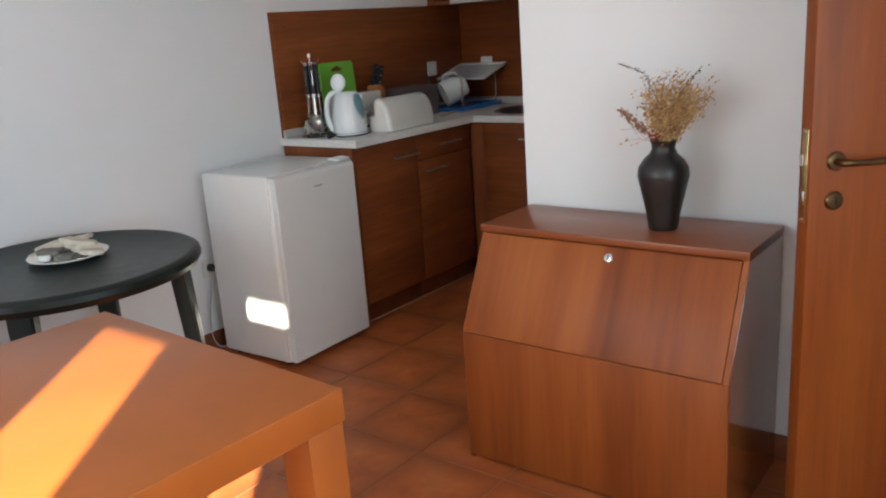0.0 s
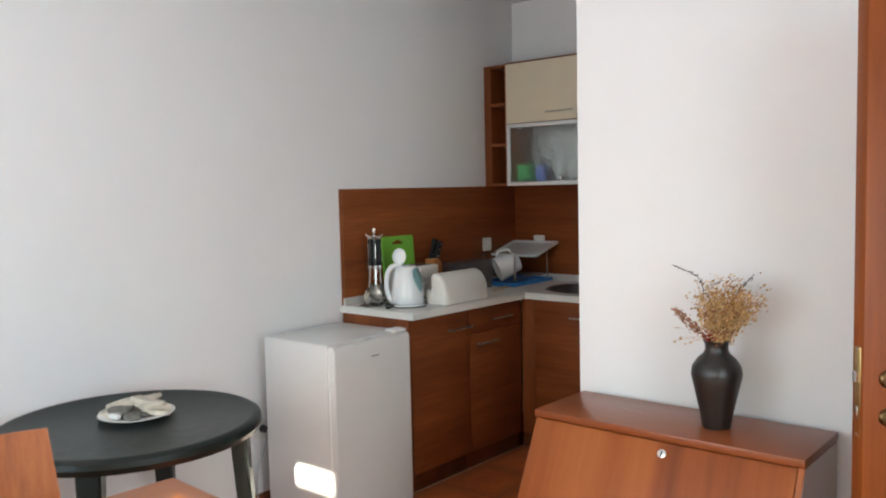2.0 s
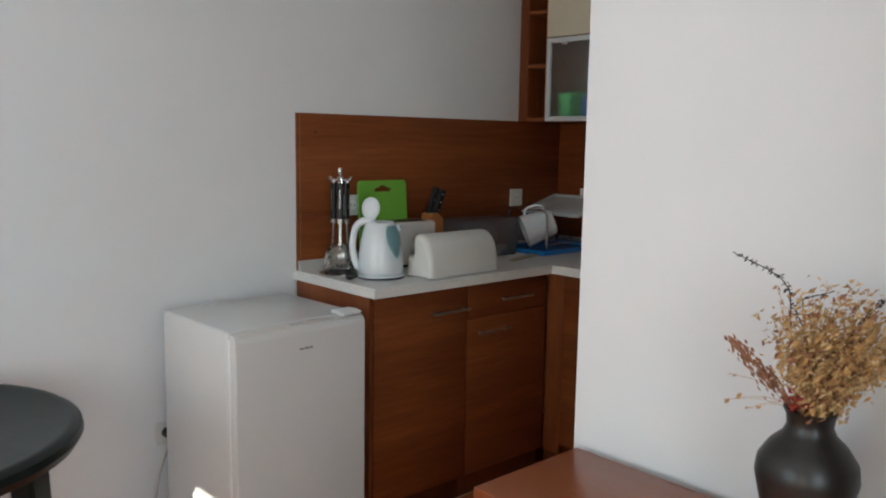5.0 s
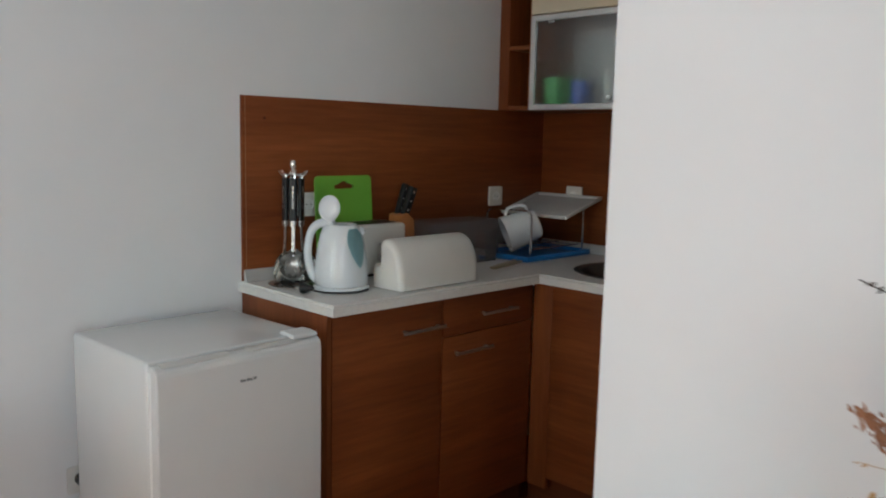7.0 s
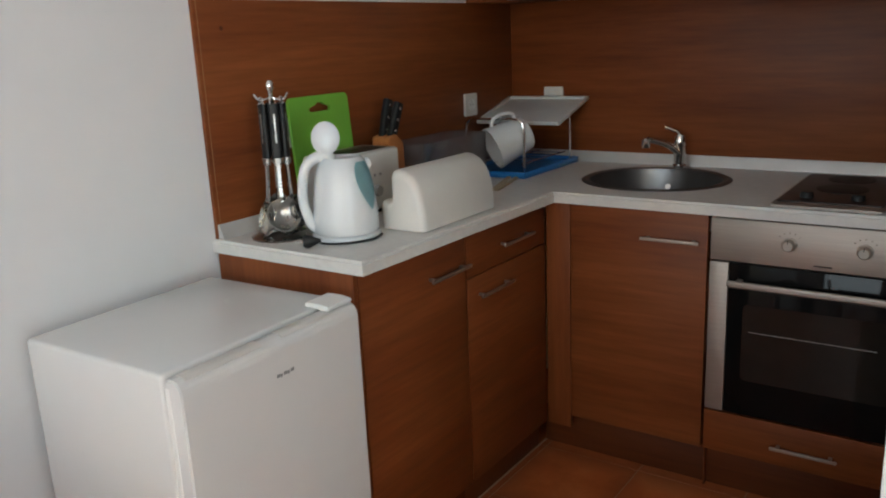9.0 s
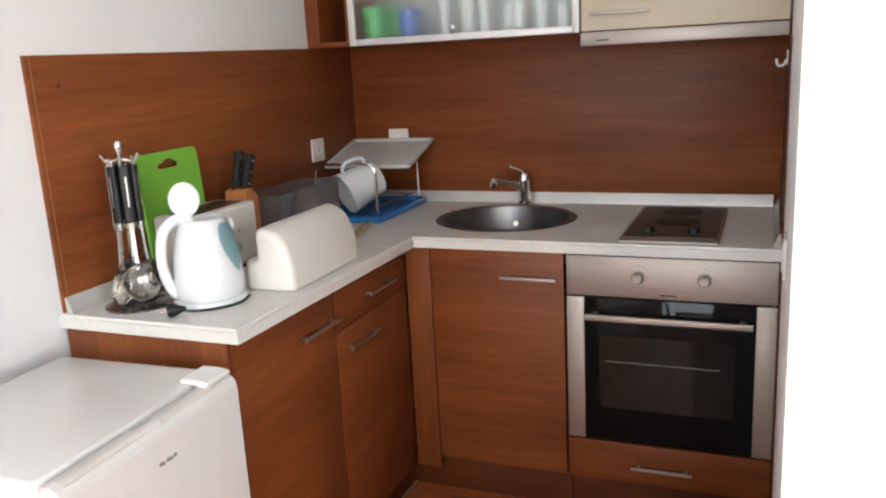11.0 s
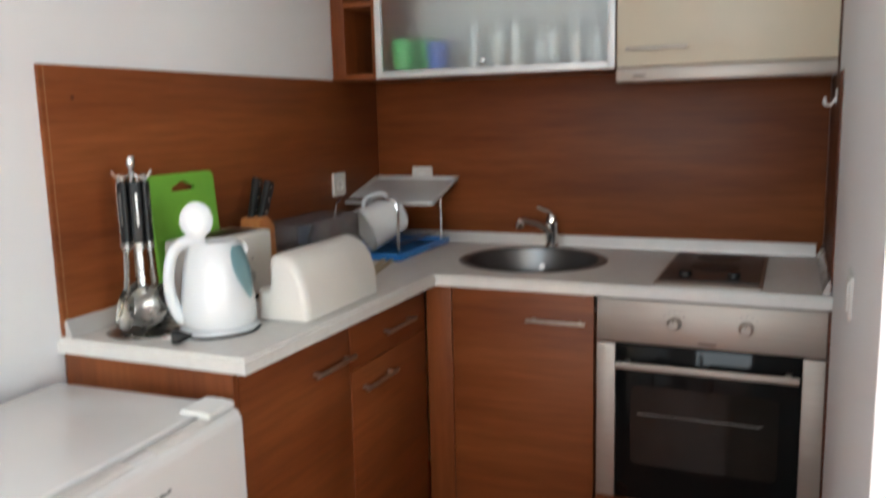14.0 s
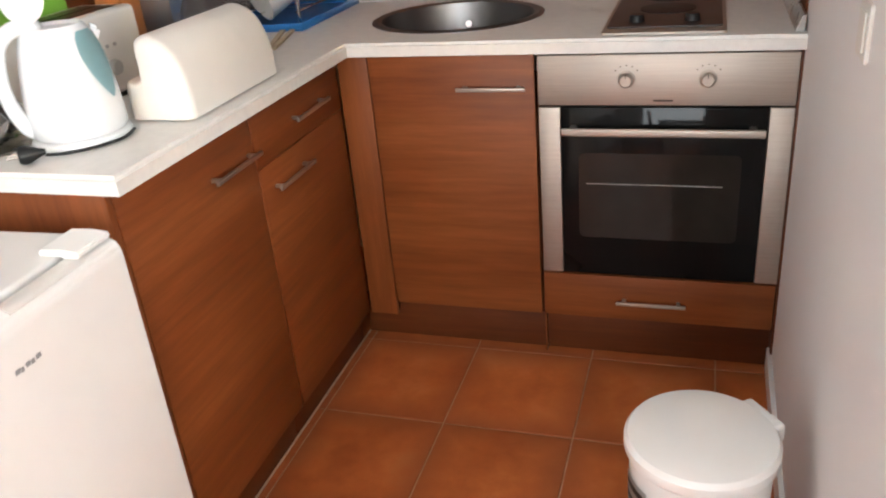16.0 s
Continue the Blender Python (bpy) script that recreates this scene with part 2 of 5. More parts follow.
def tube(points, r, seg=10, bm=None, taper=None):
    """A round bar along the points given, with closed ends."""
    bm = bm or bmesh.new()
    pts = [Vector(p) for p in points]
    rings, side = [], None
    for i, p in enumerate(pts):
        d = (pts[min(i + 1, len(pts) - 1)] - pts[max(i - 1, 0)]).normalized()
        if side is None:
            side = d.orthogonal().normalized()
        side = (side - d * side.dot(d)).normalized()
        up = d.cross(side)
        rr = r * (taper[i] if taper else 1.0)
        rings.append([bm.verts.new(p + rr * (math.cos(2 * math.pi * k / seg) * side + math.sin(2 * math.pi * k / seg) * up)) for k in range(seg)])
    for a, b in zip(rings, rings[1:]):
        for k in range(seg):
            bm.faces.new((a[k], a[(k + 1) % seg], b[(k + 1) % seg], b[k]))
    bm.faces.new(list(reversed(rings[0])))
    bm.faces.new(rings[-1])
    bmesh.ops.recalc_face_normals(bm, faces=bm.faces)
    return bm


def curve_points(points, n=8):
    """A smooth line through the points given."""
    pts = [Vector(p) for p in points]
    pts = [pts[0] * 2 - pts[1], *pts, pts[-1] * 2 - pts[-2]]
    out = []
    for a, b, c, d in zip(pts, pts[1:], pts[2:], pts[3:]):
        for i in range(n):
            t = i / n
            out.append(0.5 * ((2 * b) + (c - a) * t + (2 * a - 5 * b + 4 * c - d) * t * t + (3 * b - a - 3 * c + d) * t ** 3))
    out.append(pts[-2])
    return out


def prism(outline, axis, a, b, r=0.0, seg=2):
    """An outline in a plane, pushed from a to b along the axis. Outline pairs are the two other axes in xyz order."""
    bm = bmesh.new()

    def spot(p, v):
        q = list(p)
        q.insert("xyz".index(axis), v)
        return q

    lo = [bm.verts.new(spot(p, a)) for p in outline]
    hi = [bm.verts.new(spot(p, b)) for p in outline]
    n = len(outline)
    bm.faces.new(lo)
    bm.faces.new(list(reversed(hi)))
    for i in range(n):
        bm.faces.new((lo[i], lo[(i + 1) % n], hi[(i + 1) % n], hi[i]))
    bmesh.ops.recalc_face_normals(bm, faces=bm.faces)
    if r > 0:
        bmesh.ops.bevel(bm, geom=list(bm.edges), offset=r, segments=seg, affect="EDGES", clamp_overlap=True)
    return bm


def rounded(w, hgt, r, n=6, cx=0.0, cy=0.0):
    """A rectangle with round corners, as an outline."""
    out = []
    for k, (sx, sy) in enumerate(((1, 1), (-1, 1), (-1, -1), (1, -1))):
        for i in range(n + 1):
            a = math.pi / 2 * (k + i / n)
            out.append((cx + sx * (w / 2 - r) + r * math.cos(a), cy + sy * (hgt / 2 - r) + r * math.sin(a)))
    return out


def mesh_of(name, bm, mat, smooth=True):
    me = bpy.data.meshes.new(name)
    bm.normal_update()
    for f in bm.faces:
        f.smooth = smooth
    if smooth:
        for e in bm.edges:
            if len(e.link_faces) == 2 and e.calc_face_angle(0.0) > 0.6:
                e.smooth = False
    bm.to_mesh(me)
    bm.free()
    me.materials.append(mat)
    return me


def part(name, bm, mat, parent, label="", smooth=True):
    ob = new(name, mesh_of(name, bm, mat, smooth))
    ob.parent = parent
    return tagged(ob, label)


def thing(name, x, y, z, label, category, group="", rz=0.0):
    ob = new(name)
    ob.empty_display_size = 0.05
    ob.matrix_world = pose(x, y, z, 0, 0, rz)
    return tagged(ob, label, category, group)


def lone(name, bm, mat, x, y, z, label, category, group="", rz=0.0):
    ob = new(name, mesh_of(name, bm, mat))
    ob.matrix_world = pose(x, y, z, 0, 0, rz)
    return tagged(ob, label, category, group)


def setting(name, bm, mat, label, category, smooth=True):
    return tagged(new(name, mesh_of(name, bm, mat, smooth)), label, category, "", "structure")


# ---- the room ----
CEIL, W_X, W_Y, N_X = 2.77, 1.662, -1.905, 1.648
R_X, B_Y = 4.3, -5.4


def wall_with_holes(axis, a, b, u0, u1, z0, z1, holes):
    """A wall across the axis from a to b thick, from u0 to u1, with openings (u0, u1, z0, z1) through it, left to right."""
    bm = bmesh.new()

    def block(p, q, s, t):
        if q - p > 1e-4 and t - s > 1e-4:
            bevel_box(bm, *((a, p, s, b, q, t) if axis == "x" else (p, a, s, q, b, t)))

    at = u0
    for p, q, s, t in holes:
        block(at, p, z0, z1)
        block(p, q, z0, s)
        block(p, q, t, z1)
        at = q
    block(at, u1, z0, z1)
    return bm


setting("wall_left", box(-0.15, B_Y, 0, 0, 0.0, CEIL, 0), WALL, "white painted plaster wall", "wall", False)
setting("wall_back", box(-0.15, 0, 0, 1.95, 0.15, CEIL, 0), WALL, "white painted plaster wall behind kitchen", "wall", False)
setting("wall_niche", prism([(N_X, W_Y + 0.12), (W_X, 0.0), (W_X + 0.12, 0.0), (N_X + 0.12, W_Y + 0.12)], "z", 0, CEIL), WALL, "white painted partition wall beside the oven", "wall", False)
setting("wall_bureau", wall_with_holes("y", W_Y, W_Y + 0.12, N_X, R_X, 0, CEIL, [(2.72, 3.265, 0, 2.06)]), WALL, "white painted wall behind the bureau", "wall", False)
# unseen wall; the opening is added to house the fill lamp
setting("wall_right", wall_with_holes("x", R_X, R_X + 0.15, B_Y, 0.0, 0, CEIL, [(-4.76, -3.24, 0.79, 2.21)]), WALL, "unseen white wall with an opening added for the fill lamp", "wall", False)
# unseen sheet, added to stop the sun at the side opening
setting("sun_stop_sheet", box(R_X + 0.10, -4.77, 0.78, R_X + 0.12, -3.23, 2.22, 0), WALL, "unseen pale sheet keeping sun out of the added opening", "blind", False)
# unseen wall; its narrow gap is sized so sun lands on table and fridge
setting("wall_rear", wall_with_holes("y", B_Y - 0.2, B_Y, -0.15, R_X + 0.15, 0, CEIL, [(0.55, 2.55, 0.55, 2.35), (2.98, 3.402, 0.1, 2.212)]), WALL, "unseen white wall with window and a gap cut for the sunbeam", "wall", False)
setting("ceiling", box(-0.15, B_Y - 0.2, CEIL, R_X + 0.15, 0.15, CEIL + 0.1, 0), CEILING, "flat white painted ceiling", "ceiling", False)
setting("wall_hall", box(1.951, 0.0, 0, R_X, 0.15, CEIL, 0), WALL, "white painted wall beyond the door", "wall", False)

# unseen bar, added to part the beam into a table and a fridge patch
setting("window_bar", box(2.97, B_Y - 0.2, 1.988, 3.41, B_Y, 2.010, 0.002), WHITE_PLASTIC, "unseen white bar splitting the sunbeam in the narrow gap", "window bar")
# unseen sheet, added to stop the sun behind the rear lamp
setting("sun_stop_sheet", box(0.54, B_Y - 0.12, 0.54, 2.56, B_Y - 0.10, 2.36, 0), WALL, "unseen pale sheet keeping sun out of the rear window", "blind", False)

# floor: a mortar bed with square tiles laid on it
PITCH_X, PITCH_Y, JOINT = 0.346, 0.368, 0.0035
floor = setting("floor", box(-0.15, B_Y - 0.2, -0.1, R_X + 0.15, 0.15, -0.0035, 0), GROUT, "terracotta tiled floor with pale joints", "floor", False)

skirts = [("baseboard", (0.0, -5.4, 0.0, 0.012, -1.72, 0.085)), ("baseboard", (N_X, W_Y - 0.012, 0.0, 2.72, W_Y, 0.085))]
for nm, b in skirts:
    setting(nm, box(*b, 0.002), SKIRT, "brown tile skirting along the wall", "baseboard")
setting("baseboard", prism([(N_X - 0.012, W_Y), (N_X, W_Y), (W_X - 0.0045, -0.60), (W_X - 0.0165, -0.60)], "z", 0.0, 0.07, 0.002), WHITE_PLASTIC, "white skirting along the partition wall", "baseboard")

# ---- kitchen ----
TOP, UNDER, FRONT_X, FRONT_Y = 0.938, 0.904, 0.488, -0.637
LEFT_END = -1.614


def bar_handle(length, along, parent, x, y, z):
    """A slim bar on two feet, proud of a front; along x the front faces -y, along y it faces +x."""
    bm = bmesh.new()
    hw = length / 2
    if along == "x":
        bevel_box(bm, x - hw, y - 0.028, z - 0.005, x + hw, y - 0.020, z + 0.005, 0.002)
        for sx in (-1, 1):
            bevel_box(bm, x + sx * hw * 0.78 - 0.005, y - 0.021, z - 0.004, x + sx * hw * 0.78 + 0.005, y, z + 0.004, 0.001)
    else:
        bevel_box(bm, x + 0.020, y - hw, z - 0.005, x + 0.028, y + hw, z + 0.005, 0.002)
        for sy in (-1, 1):
            bevel_box(bm, x, y + sy * hw * 0.78 - 0.005, z - 0.004, x + 0.021, y + sy * hw * 0.78 + 0.005, z + 0.004, 0.001)
    return part("handle", bm, STEEL if along == "x" else STEEL_Y, parent, "slim brushed steel bar handle")


def base_cabinet_left(y0, y1, label, drawer):
    c = thing("base_cabinet", 0, 0, 0, label, "cabinet", "kitchen base cabinets")
    part("body", box(0.02, y0, 0.10, FRONT_X - 0.02, y1, UNDER - 0.002, 0.001), KITCHEN_Y, c)
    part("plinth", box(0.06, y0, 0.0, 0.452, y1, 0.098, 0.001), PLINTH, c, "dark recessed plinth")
    # black strip stands in for the shadow line beneath the worktop
    part("seal", box(FRONT_X - 0.014, y0, UNDER - 0.0105, FRONT_X - 0.003, y1, UNDER - 0.0006, 0), BLACK, c, "black strip drawn as the shade under the worktop")
    g, x0, x1 = 0.0015, FRONT_X - 0.018, FRONT_X
    if drawer:
        d = part("drawer_front", box(x0, y0 + g, 0.758, x1, y1 - g, UNDER - 0.011, 0.0015), KITCHEN_Y, c)
        bar_handle(0.19, "y", d, x1, -0.846, 0.820)
        d = part("door", box(x0, y0 + g, 0.105, x1, y1 - g, 0.755, 0.0015), KITCHEN_Y, c)
        bar_handle(0.19, "y", d, x1, -0.980, 0.696)
    else:
        d = part("door", box(x0, y0 + g, 0.105, x1, y1 - g, UNDER - 0.011, 0.0015), KITCHEN_Y, c)
        bar_handle(0.19, "y", d, x1, -1.224, 0.806)
    return c


left1 = base_cabinet_left(-1.590, -1.122, "reddish-brown wood base cabinet with one tall door", False)
part("end_panel", box(0.012, -1.608, 0.0, FRONT_X, -1.592, UNDER - 0.002, 0.001), KITCHEN_Z, left1, "end panel beside the fridge")
base_cabinet_left(-1.119, -0.637, "reddish-brown wood base cabinet with drawer above door", True)

sink_cab = thing("base_cabinet", 0, 0, 0, "reddish-brown wood sink cabinet with one door", "cabinet", "kitchen base cabinets")
part("body", box(0.50, -0.61, 0.14, 1.028, -0.03, 0.70, 0.001), KITCHEN_X, sink_cab)
part("corner_filler", box(FRONT_X + 0.003, FRONT_Y + 0.002, 0.10, 0.578, FRONT_Y + 0.02, UNDER - 0.004, 0.001), KITCHEN_Z, sink_cab, "narrow upright corner filler strip")
d = part("door", box(0.582, FRONT_Y, 0.146, 1.030, FRONT_Y + 0.018, UNDER - 0.008, 0.0015), KITCHEN_X, sink_cab)
bar_handle(0.182, "x", d, 0.919, FRONT_Y, 0.813)
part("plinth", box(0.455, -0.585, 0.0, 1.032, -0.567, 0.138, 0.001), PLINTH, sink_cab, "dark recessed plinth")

oven_cab = thing("base_cabinet", 0, 0, 0, "wooden oven housing cabinet with low drawer", "cabinet", "kitchen base cabinets")
part("side_panel", box(1.033, -0.61, 0.0, 1.037, -0.03, UNDER - 0.002, 0.0), KITCHEN_Z, oven_cab)
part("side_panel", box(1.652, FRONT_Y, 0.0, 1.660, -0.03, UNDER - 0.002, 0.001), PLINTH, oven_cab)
d = part("drawer_front", box(1.038, FRONT_Y, 0.146, 1.649, FRONT_Y + 0.018, 0.280, 0.0015), KITCHEN_X, oven_cab)
bar_handle(0.185, "x", d, 1.334, FRONT_Y, 0.209)
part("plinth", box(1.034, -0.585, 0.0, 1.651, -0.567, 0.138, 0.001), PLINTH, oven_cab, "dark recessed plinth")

setting("trim", box(0.4525, -1.58, 0.0, 0.458, -0.586, 0.004, 0.001), PALE_JOINT, "pale sealant line along the plinth", "trim")

# oven
ov = thing("oven", 0, 0, 0, "built-in brushed steel oven with black glass door", "oven")
OX0, OX1, OY = 1.0395, 1.650, FRONT_Y - 0.004
part("body", box(OX0 + 0.012, -0.60, 0.287, OX1 - 0.012, -0.08, 0.892, 0.002), BLACK, ov)
panel = part("control_panel", box(OX0, OY, 0.766, OX1, OY + 0.03, 0.894, 0.003), STEEL, ov)
for kx in (1.259, 1.450):
    kn = part("knob", lathe([(0, 0.0), (0.021, 0.0), (0.021, 0.004), (0.017, 0.006), (0.016, 0.022), (0.013, 0.025), (0, 0.025)], 24), STEEL, panel, "round steel control knob")
    kn.matrix_local = pose(kx, OY, 0.833, 90, 0, 0)
    part("knob_mark", box(kx - 0.001, OY - 0.0262, 0.839, kx + 0.001, OY - 0.0245, 0.850, 0), BLACK, panel)
    for i in range(5):
        a = math.radians(40 + i * 25)
        part("dial_mark", box(kx + 0.034 * math.cos(a) - 0.002, OY - 0.001, 0.833 + 0.034 * math.sin(a) - 0.001, kx + 0.034 * math.cos(a) + 0.002, OY + 0.001, 0.833 + 0.034 * math.sin(a) + 0.001, 0), BLACK, panel)
part("maker_mark", box(1.325, OY - 0.0006, 0.777, 1.372, OY + 0.001, 0.781, 0), BLACK, panel)
odoor = part("door", box(OX0 + 0.01, OY + 0.012, 0.288, OX1 - 0.01, OY + 0.032, 0.761, 0.002), BLACK, ov)
part("side_strip", box(OX0, OY, 0.288, OX0 + 0.055, OY + 0.014, 0.761, 0.002), STEEL, odoor, "upright brushed steel strip")
part("side_strip", box(OX1 - 0.055, OY, 0.288, OX1, OY + 0.014, 0.761, 0.002), STEEL, odoor, "upright brushed steel strip")
part("glass", box(OX0 + 0.056, OY + 0.002, 0.288, OX1 - 0.056, OY + 0.013, 0.761, 0.002), BLACK_GLASS, odoor, "dark glossy glass")
OVEN_WIN = plain("oven_window", (0.016, 0.013, 0.011), 0.06, 0, 0.3, 4.0, 200, 0.01, 0.0, 0.03)
OVEN_WIN.node_tree.nodes["Principled BSDF"].inputs["Specular IOR Level"].default_value = 0.3
part("window", prism(rounded(0.40, 0.24, 0.015, 4, 1.341, 0.52), "y", OY + 0.0008, OY + 0.004), OVEN_WIN, odoor, "dull inner window")
part("rack_line", box(1.16, OY + 0.0002, 0.555, 1.50, OY + 0.002, 0.5565, 0), GASKET, odoor)
bm = box(OX0 + 0.062, OY - 0.042, 0.698, OX1 - 0.062, OY - 0.030, 0.718, 0.004, 3)
for hx in (OX0 + 0.09, OX1 - 0.09):
    bevel_box(bm, hx - 0.008, OY - 0.031, 0.701, hx + 0.008, OY + 0.003, 0.715, 0.001)
part("handle", bm, STEEL, odoor, "horizontal steel bar handle")

# worktop with an oval cut-out for the sink
SX, SY, SRX, SRY = 0.750, -0.326, 0.252, 0.234
bm = bmesh.new()
outline = [(0.0, LEFT_END), (0.526, LEFT_END), (0.54, -0.668), (1.661, -0.668), (1.661, -0.001), (0.0, -0.001)]
ring = [(SX + (SRX - 0.02) * math.cos(2 * math.pi * i / 40), SY + (SRY - 0.02) * math.sin(2 * math.pi * i / 40)) for i in range(40)]
for loop in (outline, ring):
    vs = [bm.verts.new((x, y, TOP)) for x, y in loop]
    for i in range(len(vs)):
        bm.edges.new((vs[i], vs[(i + 1) % len(vs)]))
bmesh.ops.triangle_fill(bm, edges=list(bm.edges), use_beauty=True)
ext = bmesh.ops.extrude_face_region(bm, geom=list(bm.faces))
for v in (g for g in ext["geom"] if isinstance(g, bmesh.types.BMVert)):
    v.co.z = UNDER
bmesh.ops.recalc_face_normals(bm, faces=bm.faces)
front = [e for e in bm.edges if all(abs(v.co.z - TOP) < 1e-5 for v in e.verts) and (all(abs(v.co.y + 0.668) < 1e-4 for v in e.verts) or all(0.52 < v.co.x < 0.541 and v.co.y < -0.66 for v in e.verts) or all(abs(v.co.y - LEFT_END) < 1e-4 for v in e.verts))]
bmesh.ops.bevel(bm, geom=front, offset=0.008, segments=3, affect="EDGES")
lone("worktop", bm, WORKTOP, 0, 0, 0, "pale speckled laminate L-shaped kitchen worktop", "worktop")

# splashback panels and the edging strip along them
side_splash = lone("splashback", box(0.0, LEFT_END + 0.012, TOP + 0.001, 0.012, -0.001, 1.56, 0.001), KITCHEN_Y, 0, 0, 0, "reddish-brown wood splashback on the side wall", "splashback")
EDGE_BAND = plain("pale_edge_band", (0.30, 0.16, 0.075), 0.5)
part("edge_band", box(0.0, -1.5905, TOP + 0.002, 0.0124, -1.5883, 1.5595, 0.0005), EDGE_BAND, side_splash, "pale tan edge band")
part("screw_cap", lathe([(0, 0), (0.006, 0), (0.005, 0.0012), (0, 0.0014)], 14), PLINTH, side_splash, "small dark screw cap").matrix_local = pose(0.012, -1.515, 1.487, 0, 90, 0)
lone("splashback", box(0.0125, -0.012, TOP + 0.001, 1.651, -0.0005, 1.66, 0.001), KITCHEN_X, 0, 0, 0, "reddish-brown wood splashback behind the sink", "splashback")
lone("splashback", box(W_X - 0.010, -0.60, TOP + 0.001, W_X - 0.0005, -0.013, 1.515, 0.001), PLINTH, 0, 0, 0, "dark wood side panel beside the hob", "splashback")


def edging(axis, a, b, base, sign, mat, label):
    prof = [(base, TOP + 0.0005), (base + sign * 0.020, TOP + 0.0005), (base + sign * 0.018, TOP + 0.010), (base + sign * 0.005, TOP + 0.040), (base, TOP + 0.040)]
    lone("edging_strip", prism(prof, axis, a, b), mat, 0, 0, 0, label, "edging strip", "worktop edging strips")


WORKTOP_EDGE = plain("silvery_edging", (0.62, 0.60, 0.57), 0.35, 0.35, 0.06)
edging("y", LEFT_END + 0.014, -0.034, 0.0125, 1, WORKTOP_EDGE, "pale silvery edging strip along the worktop")
edging("x", 0.034, 1.629, -0.0125, -1, WORKTOP_EDGE, "pale silvery edging strip along the worktop")
edging("y", -0.64, -0.034, W_X - 0.0105, -1, TOOL_STEEL, "worn grey metal edging strip beside the hob")

# ---- fridge ----
fr = thing("fridge", 0.108, -2.203, 0.0, "small white fridge standing beside the kitchen units", "fridge", "", 2.0)
FW = 0.500
part("body", box(0.0, 0.0, 0.025, 0.428, FW, 0.874, 0.010, 3), FRIDGE_WHITE, fr)
part("gasket", box(0.4285, 0.012, 0.045, 0.4345, FW - 0.012, 0.858, 0.001), GASKET, fr)
fd = part("door", prism([(0.435, 0.035), (0.435, 0.866), (0.4395, 0.869), (0.458, 0.869), (0.470, 0.862), (0.477, 0.850), (0.478, 0.836), (0.478, 0.035)], "y", 0.0, FW, 0.006, 3), FRIDGE_WHITE, fr)
# grip colour is darkened to carry the shade of the finger hollow
GRIP = plain("shaded_grip_white", (0.63, 0.60, 0.56), 0.3, 0, 0.03)
for gy, gl in ((0.115, 0.190), (0.345, 0.160)):
    gp = bmesh.new()
    rows = []
    for i in range(13):
        f = i / 12 * 2 - 1
        dip = 0.006 * (1 - f * f)
        rows.append([gp.verts.new((x, gy + f * gl / 2, z)) for x, z in ((0.440, 0.8700), (0.446, 0.8705 - 0.2 * dip), (0.456, 0.8708), (0.464, 0.8688), (0.470, 0.8650))])
    for a, b in zip(rows, rows[1:]):
        for k in range(4):
            gp.faces.new((a[k], a[k + 1], b[k + 1], b[k]))
    bmesh.ops.recalc_face_normals(gp, faces=gp.faces)
    bmesh.ops.solidify(gp, geom=list(gp.faces), thickness=0.002)
    part("grip", gp, GRIP, fd, "shallow finger grip along the top edge")
# whiter strip draws the highlight along the rounded door edge
part("edge_strip", box(0.4355, -0.0012, 0.05, 0.4475, 0.002, 0.852, 0.0005), WHITE_PLASTIC, fd, "paler strip drawn as the shine down the door edge")
for i, wd in enumerate((0.009, 0.006, 0.009, 0.007, 0.010)):
    part("maker_mark", box(0.4775, 0.232 + 0.0100 * i, 0.789 - 0.0015 * (i % 2), 0.4786, 0.232 + 0.0100 * i + wd, 0.796 - 0.0015 * (i % 2), 0), GASKET_DARK, fd)
part("hinge_cover", prism([(0.398, 0.8742), (0.398, 0.884), (0.440, 0.885), (0.468, 0.881), (0.468, 0.8715), (0.440, 0.8705), (0.436, 0.8742)], "y", FW - 0.088, FW - 0.006, 0.003, 2), WHITE_PLASTIC, fr, "white plastic hinge cover")
for fx in (0.05, 0.38):
    for fy in (0.05, FW - 0.05):
        part("foot", lathe([(0, 0), (0.018, 0), (0.018, 0.02), (0.012, 0.03), (0, 0.03)], 14, at=(fx, fy, 0)), BLACK, fr)

# ---- wall cabinets ----
CB, CM, CT, CF = 1.558, 1.942, 2.323, -0.34
sh = thing("open_shelf", 0, 0, 0, "narrow reddish-brown open wall shelf with three bays", "shelf")
part("side_panel", box(0.002, -0.322, CB + 0.002, 0.056, -0.013, CT, 0.001), KITCHEN_Z, sh, "wide filler panel against the wall")
part("side_panel", box(0.166, -0.322, CB + 0.002, 0.183, -0.013, CT, 0.001), KITCHEN_Z, sh)
part("back_panel", box(0.056, -0.030, CB + 0.002, 0.166, -0.013, CT, 0.0), KITCHEN_Z, sh)
for z in (CB + 0.002, 1.812, 2.064, CT - 0.018):
    part("shelf_board", box(0.056, -0.320, z, 0.166, -0.031, z + 0.018, 0.001), KITCHEN_X, sh)

gc = thing("wall_cabinet", 0, 0, 0, "wall cabinet with cream flap over frosted glass door", "cabinet", "kitchen wall cabinets")
CABINET_IN = plain("white_melamine", (0.74, 0.73, 0.70), 0.5)
part("side_panel", box(0.186, CF + 0.022, CB + 0.001, 0.204, -0.013, CT, 0.001), KITCHEN_Z, gc)
part("side_panel", box(1.008, CF + 0.022, CB + 0.001, 1.026, -0.013, CT, 0.001), KITCHEN_Z, gc)
part("back_panel", box(0.204, -0.022, CB + 0.001, 1.008, -0.0135, CT, 0.0), CABINET_IN, gc)
